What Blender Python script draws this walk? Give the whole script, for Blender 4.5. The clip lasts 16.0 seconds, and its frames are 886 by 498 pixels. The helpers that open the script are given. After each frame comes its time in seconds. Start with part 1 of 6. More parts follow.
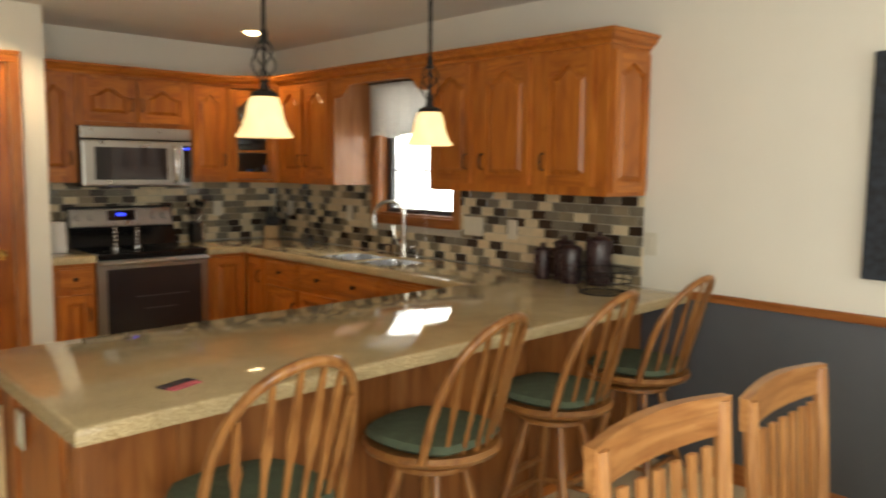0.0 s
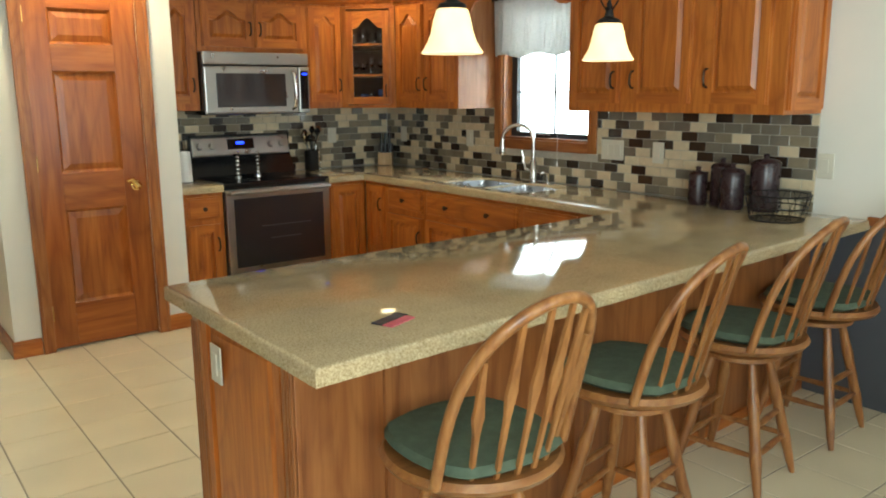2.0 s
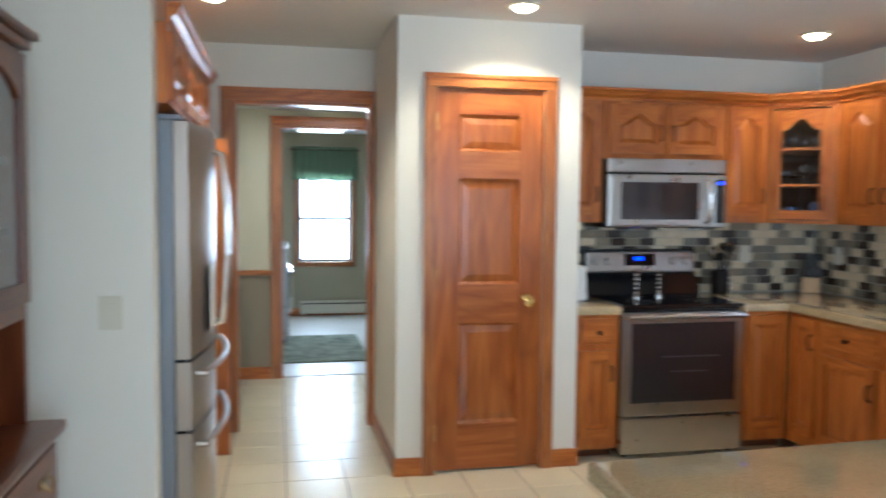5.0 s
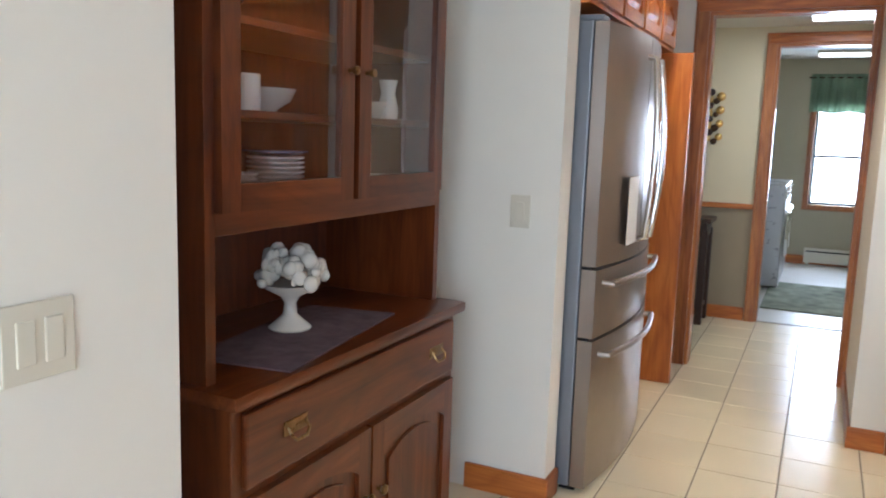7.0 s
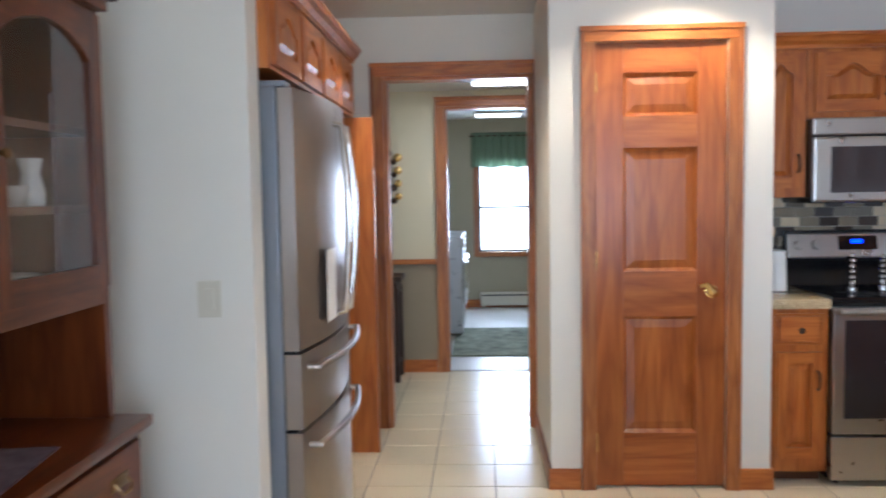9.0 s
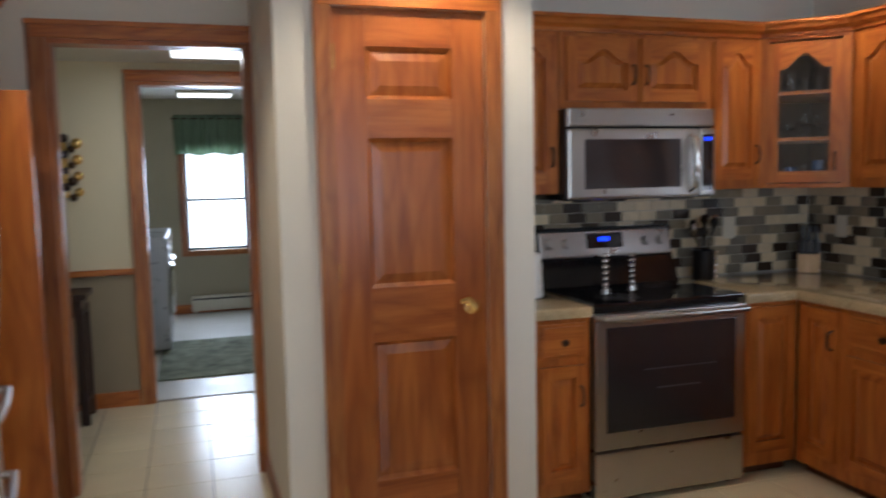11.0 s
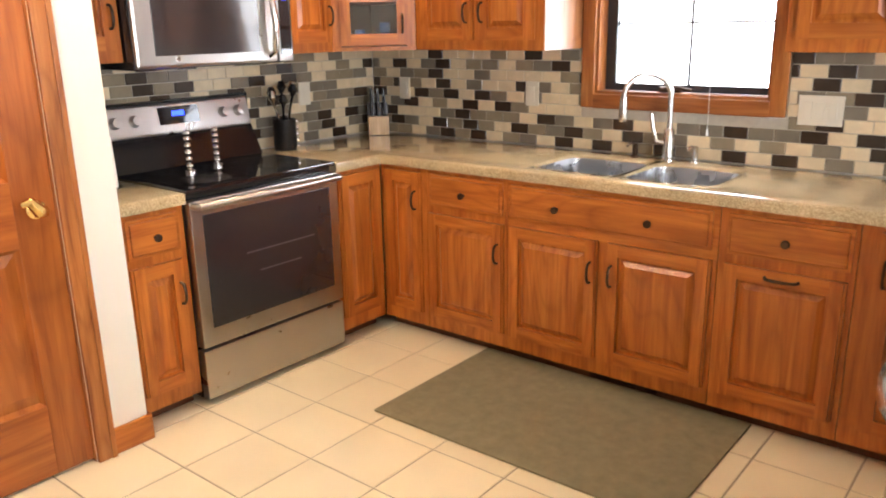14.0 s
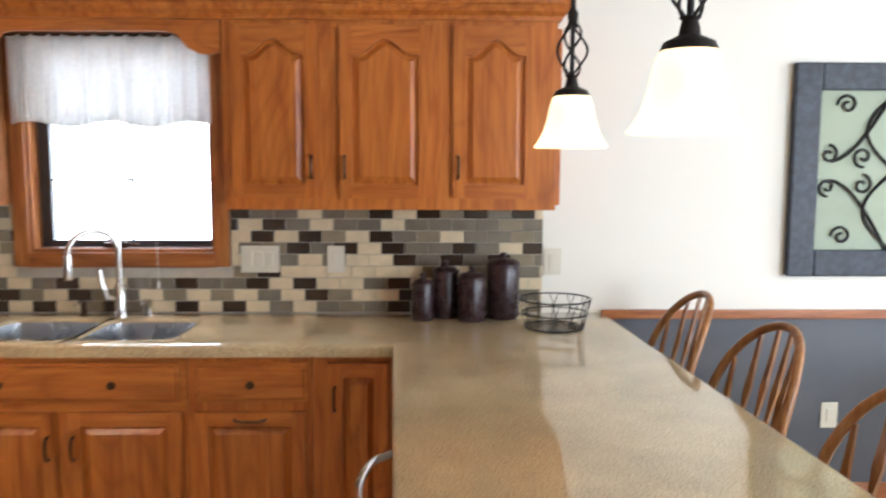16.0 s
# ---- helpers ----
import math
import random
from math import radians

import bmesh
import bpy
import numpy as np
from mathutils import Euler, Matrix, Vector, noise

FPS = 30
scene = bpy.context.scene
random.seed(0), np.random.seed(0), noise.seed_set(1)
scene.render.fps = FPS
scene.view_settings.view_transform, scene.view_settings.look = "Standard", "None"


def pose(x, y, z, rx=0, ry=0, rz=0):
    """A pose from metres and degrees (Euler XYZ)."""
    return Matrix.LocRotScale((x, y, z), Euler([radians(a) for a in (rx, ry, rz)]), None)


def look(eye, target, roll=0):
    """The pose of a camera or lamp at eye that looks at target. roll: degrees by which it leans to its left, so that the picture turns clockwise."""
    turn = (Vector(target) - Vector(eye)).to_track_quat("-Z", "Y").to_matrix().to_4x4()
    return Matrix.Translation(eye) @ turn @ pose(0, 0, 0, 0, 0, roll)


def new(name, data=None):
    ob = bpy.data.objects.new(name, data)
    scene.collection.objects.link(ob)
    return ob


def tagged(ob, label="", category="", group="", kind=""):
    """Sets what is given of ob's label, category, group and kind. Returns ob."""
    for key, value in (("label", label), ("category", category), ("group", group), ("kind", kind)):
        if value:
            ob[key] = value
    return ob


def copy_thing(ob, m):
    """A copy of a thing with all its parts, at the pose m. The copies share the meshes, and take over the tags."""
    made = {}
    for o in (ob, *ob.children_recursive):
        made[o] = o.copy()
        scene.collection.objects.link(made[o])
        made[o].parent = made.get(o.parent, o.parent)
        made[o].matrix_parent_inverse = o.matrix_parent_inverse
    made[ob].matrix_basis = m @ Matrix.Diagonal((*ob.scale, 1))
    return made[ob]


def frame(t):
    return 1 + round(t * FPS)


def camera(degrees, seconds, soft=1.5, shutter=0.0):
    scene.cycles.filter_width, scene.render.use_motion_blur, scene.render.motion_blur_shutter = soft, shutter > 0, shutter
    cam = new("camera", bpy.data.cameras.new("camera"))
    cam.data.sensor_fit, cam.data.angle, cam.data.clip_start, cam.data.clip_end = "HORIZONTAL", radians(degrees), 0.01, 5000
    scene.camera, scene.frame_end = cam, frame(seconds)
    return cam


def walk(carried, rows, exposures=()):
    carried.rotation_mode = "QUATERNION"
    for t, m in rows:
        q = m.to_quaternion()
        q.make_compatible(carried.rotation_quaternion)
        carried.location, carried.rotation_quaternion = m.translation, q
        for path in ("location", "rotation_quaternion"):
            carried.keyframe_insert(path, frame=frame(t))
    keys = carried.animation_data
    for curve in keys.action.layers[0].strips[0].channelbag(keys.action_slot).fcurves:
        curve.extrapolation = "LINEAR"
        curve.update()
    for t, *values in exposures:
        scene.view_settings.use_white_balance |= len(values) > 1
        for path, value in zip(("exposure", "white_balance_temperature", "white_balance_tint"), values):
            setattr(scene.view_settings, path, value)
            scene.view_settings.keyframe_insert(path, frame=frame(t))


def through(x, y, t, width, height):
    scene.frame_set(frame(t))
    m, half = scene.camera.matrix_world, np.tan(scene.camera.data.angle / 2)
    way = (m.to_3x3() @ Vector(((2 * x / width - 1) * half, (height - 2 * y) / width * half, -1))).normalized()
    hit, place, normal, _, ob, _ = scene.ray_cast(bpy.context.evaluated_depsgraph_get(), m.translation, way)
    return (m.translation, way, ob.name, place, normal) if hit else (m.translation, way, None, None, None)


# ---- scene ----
cam = camera(58.8, 16.0, 1.9, 0.5)
PATH = [
    (0, (-3.441, -5.847, 1.507), (-2.097, -4.381, 1.3), 0.7),
    (0.5, (-3.481, -5.808, 1.505), (-2.347, -4.176, 1.276), 0.2),
    (1, (-3.551, -5.697, 1.501), (-2.475, -4.031, 1.247), 0.4),
    (1.5, (-3.609, -5.568, 1.505), (-2.447, -3.965, 1.224), -1.4),
    (2, (-3.639, -5.445, 1.483), (-2.44, -3.893, 1.092), -0.4),
    (2.5, (-3.558, -5.289, 1.479), (-2.338, -3.744, 1.124), -0.5),
    (3, (-3.541, -5.142, 1.494), (-2.393, -3.534, 1.187), 0.5),
    (3.5, (-3.626, -4.957, 1.518), (-2.487, -3.327, 1.303), -0.0),
    (4, (-3.698, -4.804, 1.532), (-2.618, -3.129, 1.365), 0.2),
    (4.5, (-3.661, -4.728, 1.533), (-2.821, -2.92, 1.386), 0.2),
    (5, (-3.567, -4.706, 1.489), (-3.157, -2.752, 1.369), 0.5),
    (5.2, (-3.501, -4.719, 1.457), (-3.271, -2.735, 1.347), 0.1),
    (7.3, (-3.148, -4.469, 1.36), (-4.027, -2.7, 1.048), 1.9),
    (7.5, (-3.136, -4.461, 1.364), (-3.971, -2.672, 1.042), 1.7),
    (8, (-3.133, -4.428, 1.375), (-3.792, -2.556, 1.121), 1.2),
    (8.5, (-3.197, -4.37, 1.402), (-3.629, -2.423, 1.254), -0.0),
    (8.7, (-3.237, -4.35, 1.404), (-3.527, -2.375, 1.273), -0.4),
    (10.8, (-3.344, -3.556, 1.502), (-2.812, -1.639, 1.293), -1.4),
    (11, (-3.272, -3.54, 1.471), (-2.664, -1.644, 1.284), -1.2),
    (11.5, (-3.153, -3.361, 1.488), (-2.288, -1.563, 1.352), -0.7),
    (12, (-3.075, -3.23, 1.524), (-1.968, -1.57, 1.381), 0.4),
    (12.5, (-3.048, -3.072, 1.516), (-1.606, -1.697, 1.336), -0.8),
    (13, (-3.045, -3.006, 1.485), (-1.508, -1.78, 1.122), -2.5),
    (13.5, (-3.132, -3.062, 1.481), (-1.636, -1.834, 0.979), -1.3),
    (14, (-3.3, -3.176, 1.491), (-1.809, -1.961, 0.942), -1.1),
    (14.5, (-3.383, -3.236, 1.479), (-1.684, -2.25, 1.099), -0.7),
    (15, (-3.548, -3.142, 1.532), (-1.656, -2.598, 1.178), -0.6),
    (15.5, (-3.511, -3.117, 1.513), (-1.541, -2.919, 1.233), 0.4),
    (16, (-3.378, -3.106, 1.545), (-1.389, -3.144, 1.335), 0.2),
]
walk(cam, [(t, look(eye, target, roll)) for t, eye, target, roll in PATH],
     [(0, -0.95, 7300, 6), (1, -0.83, 6150, 10), (2, -0.6, 5900, -6), (3.5, -0.5, 5400, -8), (5, -0.45, 4950, 2), (7.5, -0.25, 5250, 10), (8, -0.08, 5100, 10), (8.5, -0.2, 5000, 10), (10.8, -1.3, 5300, 10), (11, -1.3, 5400, 10),
      (11.5, -0.9, 4900, 12), (12, -0.4, 4950, 3), (13, 0.1, 6300, 16), (14, 0.45, 6200, 14), (15, 0.5, 6250, 10), (15.5, 0.3, 6300, 10), (16, -0.05, 5650, 10)])

# ---- world, large lights ----
world = bpy.data.worlds.new("world")
scene.world = world
world.use_nodes = True
_wn = world.node_tree.nodes
_sky = _wn.new("ShaderNodeTexSky")
_sky.sky_type, _sky.sun_disc, _sky.sun_elevation, _sky.sun_rotation = "NISHITA", False, radians(38), radians(150)
world.node_tree.links.new(_sky.outputs[0], _wn["Background"].inputs[0])
_wn["Background"].inputs[1].default_value = 0.15


def lamp(name, kind, m, power, color, **kw):
    data = bpy.data.lights.new(name, kind)
    data.energy, data.color = power, color
    for k, v in kw.items():
        if k == "size":
            data.size = v
        elif k == "size_y":
            data.shape, data.size_y = "RECTANGLE", v
        elif k == "radius":
            data.shadow_soft_size = v
        elif k == "spot":
            data.spot_size, data.spot_blend = radians(v), 0.6
    ob = new(name, data)
    ob.matrix_world = m
    return ob


DAY = (0.93, 0.97, 1.0)
WARM = (1.0, 0.76, 0.48)
lamp("sun", "SUN", look((0, 0, 9), (-3, 4, 0)), 1.2, (1.0, 0.96, 0.9)).data.angle = radians(10)
lamp("window_light", "AREA", look((0.155, -1.80, 1.60), (-2, -1.80, 1.2)), 18, DAY, size=0.76, size_y=0.85)
lamp("patio_light", "AREA", look((-2.1, -8.35, 1.25), (-2.1, -4, 1.2)), 105, DAY, size=2.4, size_y=2.0)
# Added area lamp: no window is known here; it brightens the east wall.
lamp("side_window_light", "AREA", look((-4.24, -6.6, 1.45), (0, -6.2, 1.3)), 135, DAY, size=1.7, size_y=1.3)
lamp("laundry_window_light", "AREA", look((-2.98, 5.46, 1.25), (-2.98, 2, 0.9)), 40, DAY, size=0.55, size_y=1.0)
CEIL = 2.44
FLZ = 0.04
CANS = [(-0.63, -0.78), (-2.40, -1.0), (-3.86, -0.85)]
for (cx, cy), power in zip(CANS, (95, 225, 225)):
    lamp("recessed_lamp", "SPOT", look((cx, cy, CEIL - 0.02), (cx, cy, 0)), power, WARM, radius=0.05, spot=132)
PENDANTS = [(-1.345, -3.472, 1.595), (-2.111, -3.52, 1.60)]
for px, py, pz in PENDANTS:
    lamp("pendant_lamp", "POINT", pose(px, py, pz + 0.07), 9, WARM, radius=0.03)
lamp("hall_lamp", "AREA", look((-3.08, 1.15, 2.16), (-3.08, 1.15, 0)), 10, (1, 0.93, 0.8), size=0.5, size_y=0.25)

# ---- materials ----


def material(name, rough=0.5, metal=0.0, coat=0.0):
    m = bpy.data.materials.new(name)
    m.use_nodes = True
    p = m.node_tree.nodes["Principled BSDF"]
    p.inputs["Roughness"].default_value, p.inputs["Metallic"].default_value = rough, metal
    p.inputs["Coat Weight"].default_value = coat
    return m, m.node_tree.nodes, m.node_tree.links, p


def coords(n, k, scale, rand=True):
    tc, mp = n.new("ShaderNodeTexCoord"), n.new("ShaderNodeMapping")
    mp.inputs["Scale"].default_value = scale
    k.new(tc.outputs["Object"], mp.inputs["Vector"])
    if rand:
        oi, mul = n.new("ShaderNodeObjectInfo"), n.new("ShaderNodeMath")
        mul.operation, mul.inputs[1].default_value = "MULTIPLY", 37.0
        k.new(oi.outputs["Random"], mul.inputs[0])
        k.new(mul.outputs[0], mp.inputs["Location"])
    return mp.outputs["Vector"]


def noise_tex(n, k, vec, scale, detail=4, rough=0.6, distort=0.0):
    t = n.new("ShaderNodeTexNoise")
    t.inputs["Scale"].default_value, t.inputs["Detail"].default_value = scale, detail
    t.inputs["Roughness"].default_value, t.inputs["Distortion"].default_value = rough, distort
    k.new(vec, t.inputs["Vector"])
    return t.outputs["Fac"]


def ramp(n, k, fac, stops):
    r = n.new("ShaderNodeValToRGB")
    e = r.color_ramp.elements
    while len(e) < len(stops):
        e.new(0.5)
    for el, (pos, col) in zip(e, stops):
        el.position, el.color = pos, (*col, 1)
    k.new(fac, r.inputs[0])
    return r.outputs[0]


def mix(n, k, a, b, fac, mode="MULTIPLY"):
    m = n.new("ShaderNodeMix")
    m.data_type, m.blend_type = "RGBA", mode
    for s, v in ((m.inputs["Factor"], fac), (m.inputs["A"], a), (m.inputs["B"], b)):
        if isinstance(v, (int, float)):
            s.default_value = v
        elif isinstance(v, tuple):
            s.default_value = (*v, 1)
        else:
            k.new(v, s)
    return m.outputs["Result"]


def bump(n, k, p, height, strength=0.1, dist=0.002):
    b = n.new("ShaderNodeBump")
    b.inputs["Strength"].default_value, b.inputs["Distance"].default_value = strength, dist
    k.new(height, b.inputs["Height"])
    k.new(b.outputs[0], p.inputs["Normal"])


def wood(name, light, mid, dark, axis="z", rough=0.36, grain=1.0, coat=0.1, figured=0.5):
    """Oak: long streaks along one axis, cathedral figure and fine pores."""
    m, n, k, p = material(name, rough, 0, coat)
    p.inputs["Coat Roughness"].default_value = 0.2
    long, across = 1.1 * grain, 11.0 * grain
    sc = {"z": (across, across, long), "x": (long, across, across), "y": (across, long, across)}[axis]
    figure = noise_tex(n, k, coords(n, k, sc), 1.6, 3, 0.55, 1.4)
    fine_sc = tuple(v * 6 if v > 5 else v * 2.5 for v in sc)
    fine = noise_tex(n, k, coords(n, k, fine_sc), 1.0, 4, 0.7)
    base = ramp(n, k, figure, [(0.28, dark), (0.5, mid), (0.72, light)])
    pores = ramp(n, k, fine, [(0.34, (0.74, 0.62, 0.54)), (0.54, (1, 1, 1))])
    big = ramp(n, k, noise_tex(n, k, coords(n, k, (1.5, 1.5, 1.5)), 1.2, 2), [(0.3, (0.86, 0.84, 0.82)), (0.7, (1.08, 1.06, 1.04))])
    rings = n.new("ShaderNodeMath")
    rings.operation = "MULTIPLY"
    rings.inputs[1].default_value = 13.0
    k.new(noise_tex(n, k, coords(n, k, tuple(v * (0.33 if v > 5 else 0.75) for v in sc), True), 1.0, 1, 0.4, 0.3), rings.inputs[0])
    saw = n.new("ShaderNodeMath")
    saw.operation = "PINGPONG"
    saw.inputs[1].default_value = 0.5
    k.new(rings.outputs[0], saw.inputs[0])
    lines = ramp(n, k, saw.outputs[0], [(0.0, (0.66, 0.56, 0.48)), (0.16, (0.94, 0.92, 0.90)), (0.5, (1.06, 1.05, 1.04))])
    k.new(mix(n, k, mix(n, k, mix(n, k, base, lines, figured), pores, 0.7), big, 1.0), p.inputs["Base Color"])
    bump(n, k, p, fine, 0.12, 0.001)
    return m


def plain(name, col, rough=0.5, metal=0.0, vary=0.08, scale=6.0, bumps=0.0, bscale=300.0, coat=0.0, rand=False, detail=5):
    m, n, k, p = material(name, rough, metal, coat)
    v = coords(n, k, (1, 1, 1), rand)
    lo, hi = tuple(c * (1 - vary) for c in col), tuple(min(1, c * (1 + vary)) for c in col)
    k.new(ramp(n, k, noise_tex(n, k, v, scale, detail), [(0.3, lo), (0.7, hi)]), p.inputs["Base Color"])
    r = ramp(n, k, noise_tex(n, k, v, scale * 2.3, 3), [(0.3, (rough * 0.85,) * 3), (0.7, (min(1, rough * 1.15),) * 3)])
    k.new(r, p.inputs["Roughness"])
    if bumps:
        bump(n, k, p, noise_tex(n, k, v, bscale, 3), bumps, 0.002)
    return m


def brushed(name, col, rough=0.28, axis="x"):
    """Satin steel with faint smudges."""
    m, n, k, p = material(name, rough, 1.0)
    v = coords(n, k, (1, 1, 1))
    k.new(ramp(n, k, noise_tex(n, k, v, 4, 2), [(0.3, tuple(c * 0.95 for c in col)), (0.7, col)]), p.inputs["Base Color"])
    k.new(ramp(n, k, noise_tex(n, k, v, 9, 2), [(0.3, (rough * 0.9,) * 3), (0.7, (rough * 1.15,) * 3)]), p.inputs["Roughness"])
    return m


def glow(name, col, strength):
    m, n, k, p = material(name, 0.4)
    p.inputs["Base Color"].default_value = (*[min(1, c) for c in col], 1)
    p.inputs["Emission Color"].default_value, p.inputs["Emission Strength"].default_value = (*col, 1), strength
    return m


def glass(name, tint=(1, 1, 1), rough=0.0):
    m, n, k, p = material(name, rough)
    p.inputs["Base Color"].default_value = (*tint, 1)
    p.inputs["Transmission Weight"].default_value, p.inputs["IOR"].default_value = 1.0, 1.45
    return m


OAK = wood("oak_cabinet_vertical", (0.59, 0.216, 0.038), (0.50, 0.16, 0.025), (0.36, 0.10, 0.015))
OAK_H = wood("oak_cabinet_horizontal", (0.59, 0.216, 0.038), (0.50, 0.16, 0.025), (0.36, 0.10, 0.015), "x")
OAK_Y = wood("oak_trim_lengthwise", (0.45, 0.175, 0.05), (0.35, 0.12, 0.03), (0.24, 0.072, 0.017), "y")
# Browner oak, darkened further: shade below the worktop overhang is put into it.
PENOAK = wood("oak_peninsula_shaded", (0.40, 0.165, 0.05), (0.31, 0.115, 0.032), (0.20, 0.066, 0.017), grain=0.6, rough=0.4, coat=0.1)
OAK_SIDE = wood("oak_cabinet_side", (0.50, 0.24, 0.10), (0.42, 0.18, 0.065), (0.32, 0.12, 0.04), grain=0.7)
TRIM_V = wood("oak_casing_vertical", (0.50, 0.21, 0.055), (0.40, 0.145, 0.034), (0.24, 0.07, 0.016))
DOORWOOD = wood("oak_door_vertical", (0.48, 0.162, 0.032), (0.40, 0.12, 0.022), (0.285, 0.076, 0.013), grain=0.7, rough=0.28)
DOORWOOD_H = wood("oak_door_horizontal", (0.48, 0.162, 0.032), (0.40, 0.12, 0.022), (0.285, 0.076, 0.013), "x", grain=0.7, rough=0.28)
STOOL = wood("oak_stool", (0.42, 0.205, 0.07), (0.32, 0.14, 0.042), (0.20, 0.075, 0.022), rough=0.3)
STOOL_H = wood("oak_stool_seat", (0.42, 0.205, 0.07), (0.32, 0.14, 0.042), (0.20, 0.075, 0.022), "x", rough=0.3)
CHAIR = wood("light_oak_chair", (0.56, 0.30, 0.12), (0.47, 0.225, 0.08), (0.34, 0.14, 0.045))
CHAIR_H = wood("light_oak_chair_rail", (0.56, 0.30, 0.12), (0.47, 0.225, 0.08), (0.34, 0.14, 0.045), "x")
HUTCH = wood("dark_oak_hutch", (0.18, 0.050, 0.011), (0.125, 0.031, 0.006), (0.07, 0.015, 0.0035), rough=0.3)
HUTCH_H = wood("dark_oak_hutch_horizontal", (0.18, 0.050, 0.011), (0.125, 0.031, 0.006), (0.07, 0.015, 0.0035), "x", rough=0.3)
DARKWOOD = wood("espresso_wood", (0.05, 0.02, 0.012), (0.035, 0.013, 0.008), (0.02, 0.008, 0.005))
TOE = plain("toe_kick_brown", (0.12, 0.045, 0.018), 0.6)
WHITE = plain("cream_wall_paint", (0.83, 0.80, 0.725), 0.75, 0, 0.02, 2.0, 0.05, 180)
HALLPAINT = plain("pale_yellow_wall_paint", (0.80, 0.72, 0.52), 0.75, 0, 0.02, 2.0, 0.05, 180)
SAGE = plain("tan_wainscot_paint", (0.34, 0.285, 0.20), 0.7, 0, 0.03, 2.0, 0.05, 180)
LAUNDRYPAINT = plain("khaki_laundry_paint", (0.42, 0.38, 0.27), 0.7, 0, 0.03, 2.0, 0.05, 180)
GREYPAINT = plain("slate_grey_wainscot_paint", (0.095, 0.10, 0.115), 0.65, 0, 0.04, 2.0, 0.05, 180)
CEILING = plain("ceiling_paint", (0.78, 0.75, 0.70), 0.8, 0, 0.02, 3.0, 0.15, 120)
GROUT = plain("floor_grout", (0.30, 0.25, 0.18), 0.85, 0, 0.12, 30)
WALLGROUT = plain("mosaic_grout", (0.48, 0.44, 0.36), 0.8, 0, 0.08, 30)
STEEL = brushed("brushed_stainless_steel", (0.47, 0.455, 0.43), 0.3)
STEEL_V = brushed("brushed_stainless_steel_upright", (0.5, 0.485, 0.46), 0.3, "z")
# Browner than the other steel: the oak cabinets' reflection is put into the colour.
FRIDGESTEEL = brushed("fridge_steel_oak_reflection", (0.36, 0.31, 0.27), 0.31, "z")
FRIDGESIDE = plain("fridge_grey_side", (0.21, 0.225, 0.26), 0.38, 0.3, 0.04)
CHROME = plain("chrome", (0.78, 0.77, 0.75), 0.10, 1.0, 0.03)
SINKSTEEL = brushed("sink_steel", (0.60, 0.61, 0.63), 0.27)
PALEWOOD = wood("pale_maple_block", (0.74, 0.55, 0.31), (0.68, 0.48, 0.25), (0.58, 0.39, 0.19), figured=0.3)
NICKEL = plain("satin_nickel", (0.66, 0.64, 0.60), 0.22, 1.0, 0.03)
BRASS = plain("polished_brass", (0.83, 0.58, 0.22), 0.15, 1.0, 0.05)
ANTIQUE = plain("antique_brass", (0.30, 0.20, 0.09), 0.3, 1.0, 0.2, 30)
BRONZE = plain("dark_bronze_hardware", (0.07, 0.04, 0.024), 0.42, 0.7, 0.2, 40)
BLACK = plain("black_enamel", (0.012, 0.012, 0.013), 0.16, 0, 0.1, 8)
BLACKGLASS = plain("black_glass", (0.010, 0.010, 0.012), 0.05, 0, 0.05, 5, coat=0.5)
OVENGLASS = plain("smoked_oven_glass", (0.028, 0.024, 0.026), 0.09, 0, 0.05, 5, coat=0.5)
BURNER = plain("burner_marking", (0.022, 0.022, 0.023), 0.18, 0, 0.1, 8)
RACK = plain("dim_oven_rack", (0.10, 0.10, 0.11), 0.4, 0.5, 0.1, 8)
GRILLE = plain("grey_window_grille", (0.22, 0.22, 0.23), 0.45)
DARKSASH = plain("dark_window_sash", (0.03, 0.028, 0.03), 0.4)
IVORY = plain("ivory_plastic", (0.70, 0.66, 0.55), 0.35, 0, 0.02)
PAPER = plain("white_paper", (0.82, 0.82, 0.80), 0.7, 0, 0.02)
PORCELAIN = plain("white_porcelain", (0.74, 0.72, 0.66), 0.15, 0, 0.04)
PLATEBLUE = plain("blue_glass_dish", (0.12, 0.16, 0.30), 0.1, 0, 0.1)
PURPLE = plain("plum_brown_ceramic", (0.040, 0.021, 0.023), 0.28, 0, 0.2, 10)
CUSHION = plain("green_cushion_fabric", (0.085, 0.112, 0.072), 0.95, 0, 0.18, 25, 0.5, 700)
MAT = plain("olive_woven_mat", (0.23, 0.205, 0.125), 0.95, 0, 0.12, 18, 0.6, 500)
RUGMAT = plain("sage_floral_rug", (0.22, 0.24, 0.17), 0.95, 0, 0.45, 7, 0.5, 500)
VINYL = plain("white_vinyl_floor", (0.66, 0.64, 0.60), 0.35, 0, 0.05, 3)
WASHER = plain("silver_grey_washer", (0.42, 0.43, 0.45), 0.3, 0.4, 0.04)
PLACEMAT = plain("mauve_placemat", (0.13, 0.085, 0.10), 0.9, 0, 0.4, 14, 0.4, 400)
FRAMEBLUE = plain("distressed_blue_frame", (0.020, 0.026, 0.038), 0.5, 0, 0.7, 30, 0.4, 90)
PICMAT = plain("pale_green_panel", (0.36, 0.41, 0.31), 0.8, 0, 0.05, 6)
IRON = plain("wrought_iron", (0.02, 0.017, 0.016), 0.5, 0.6, 0.2, 40)
PINK = plain("pink_card_print", (0.6, 0.12, 0.16), 0.4, 0, 0.2, 60)
CARD = plain("dark_card_print", (0.03, 0.03, 0.045), 0.35, 0, 0.4, 60)
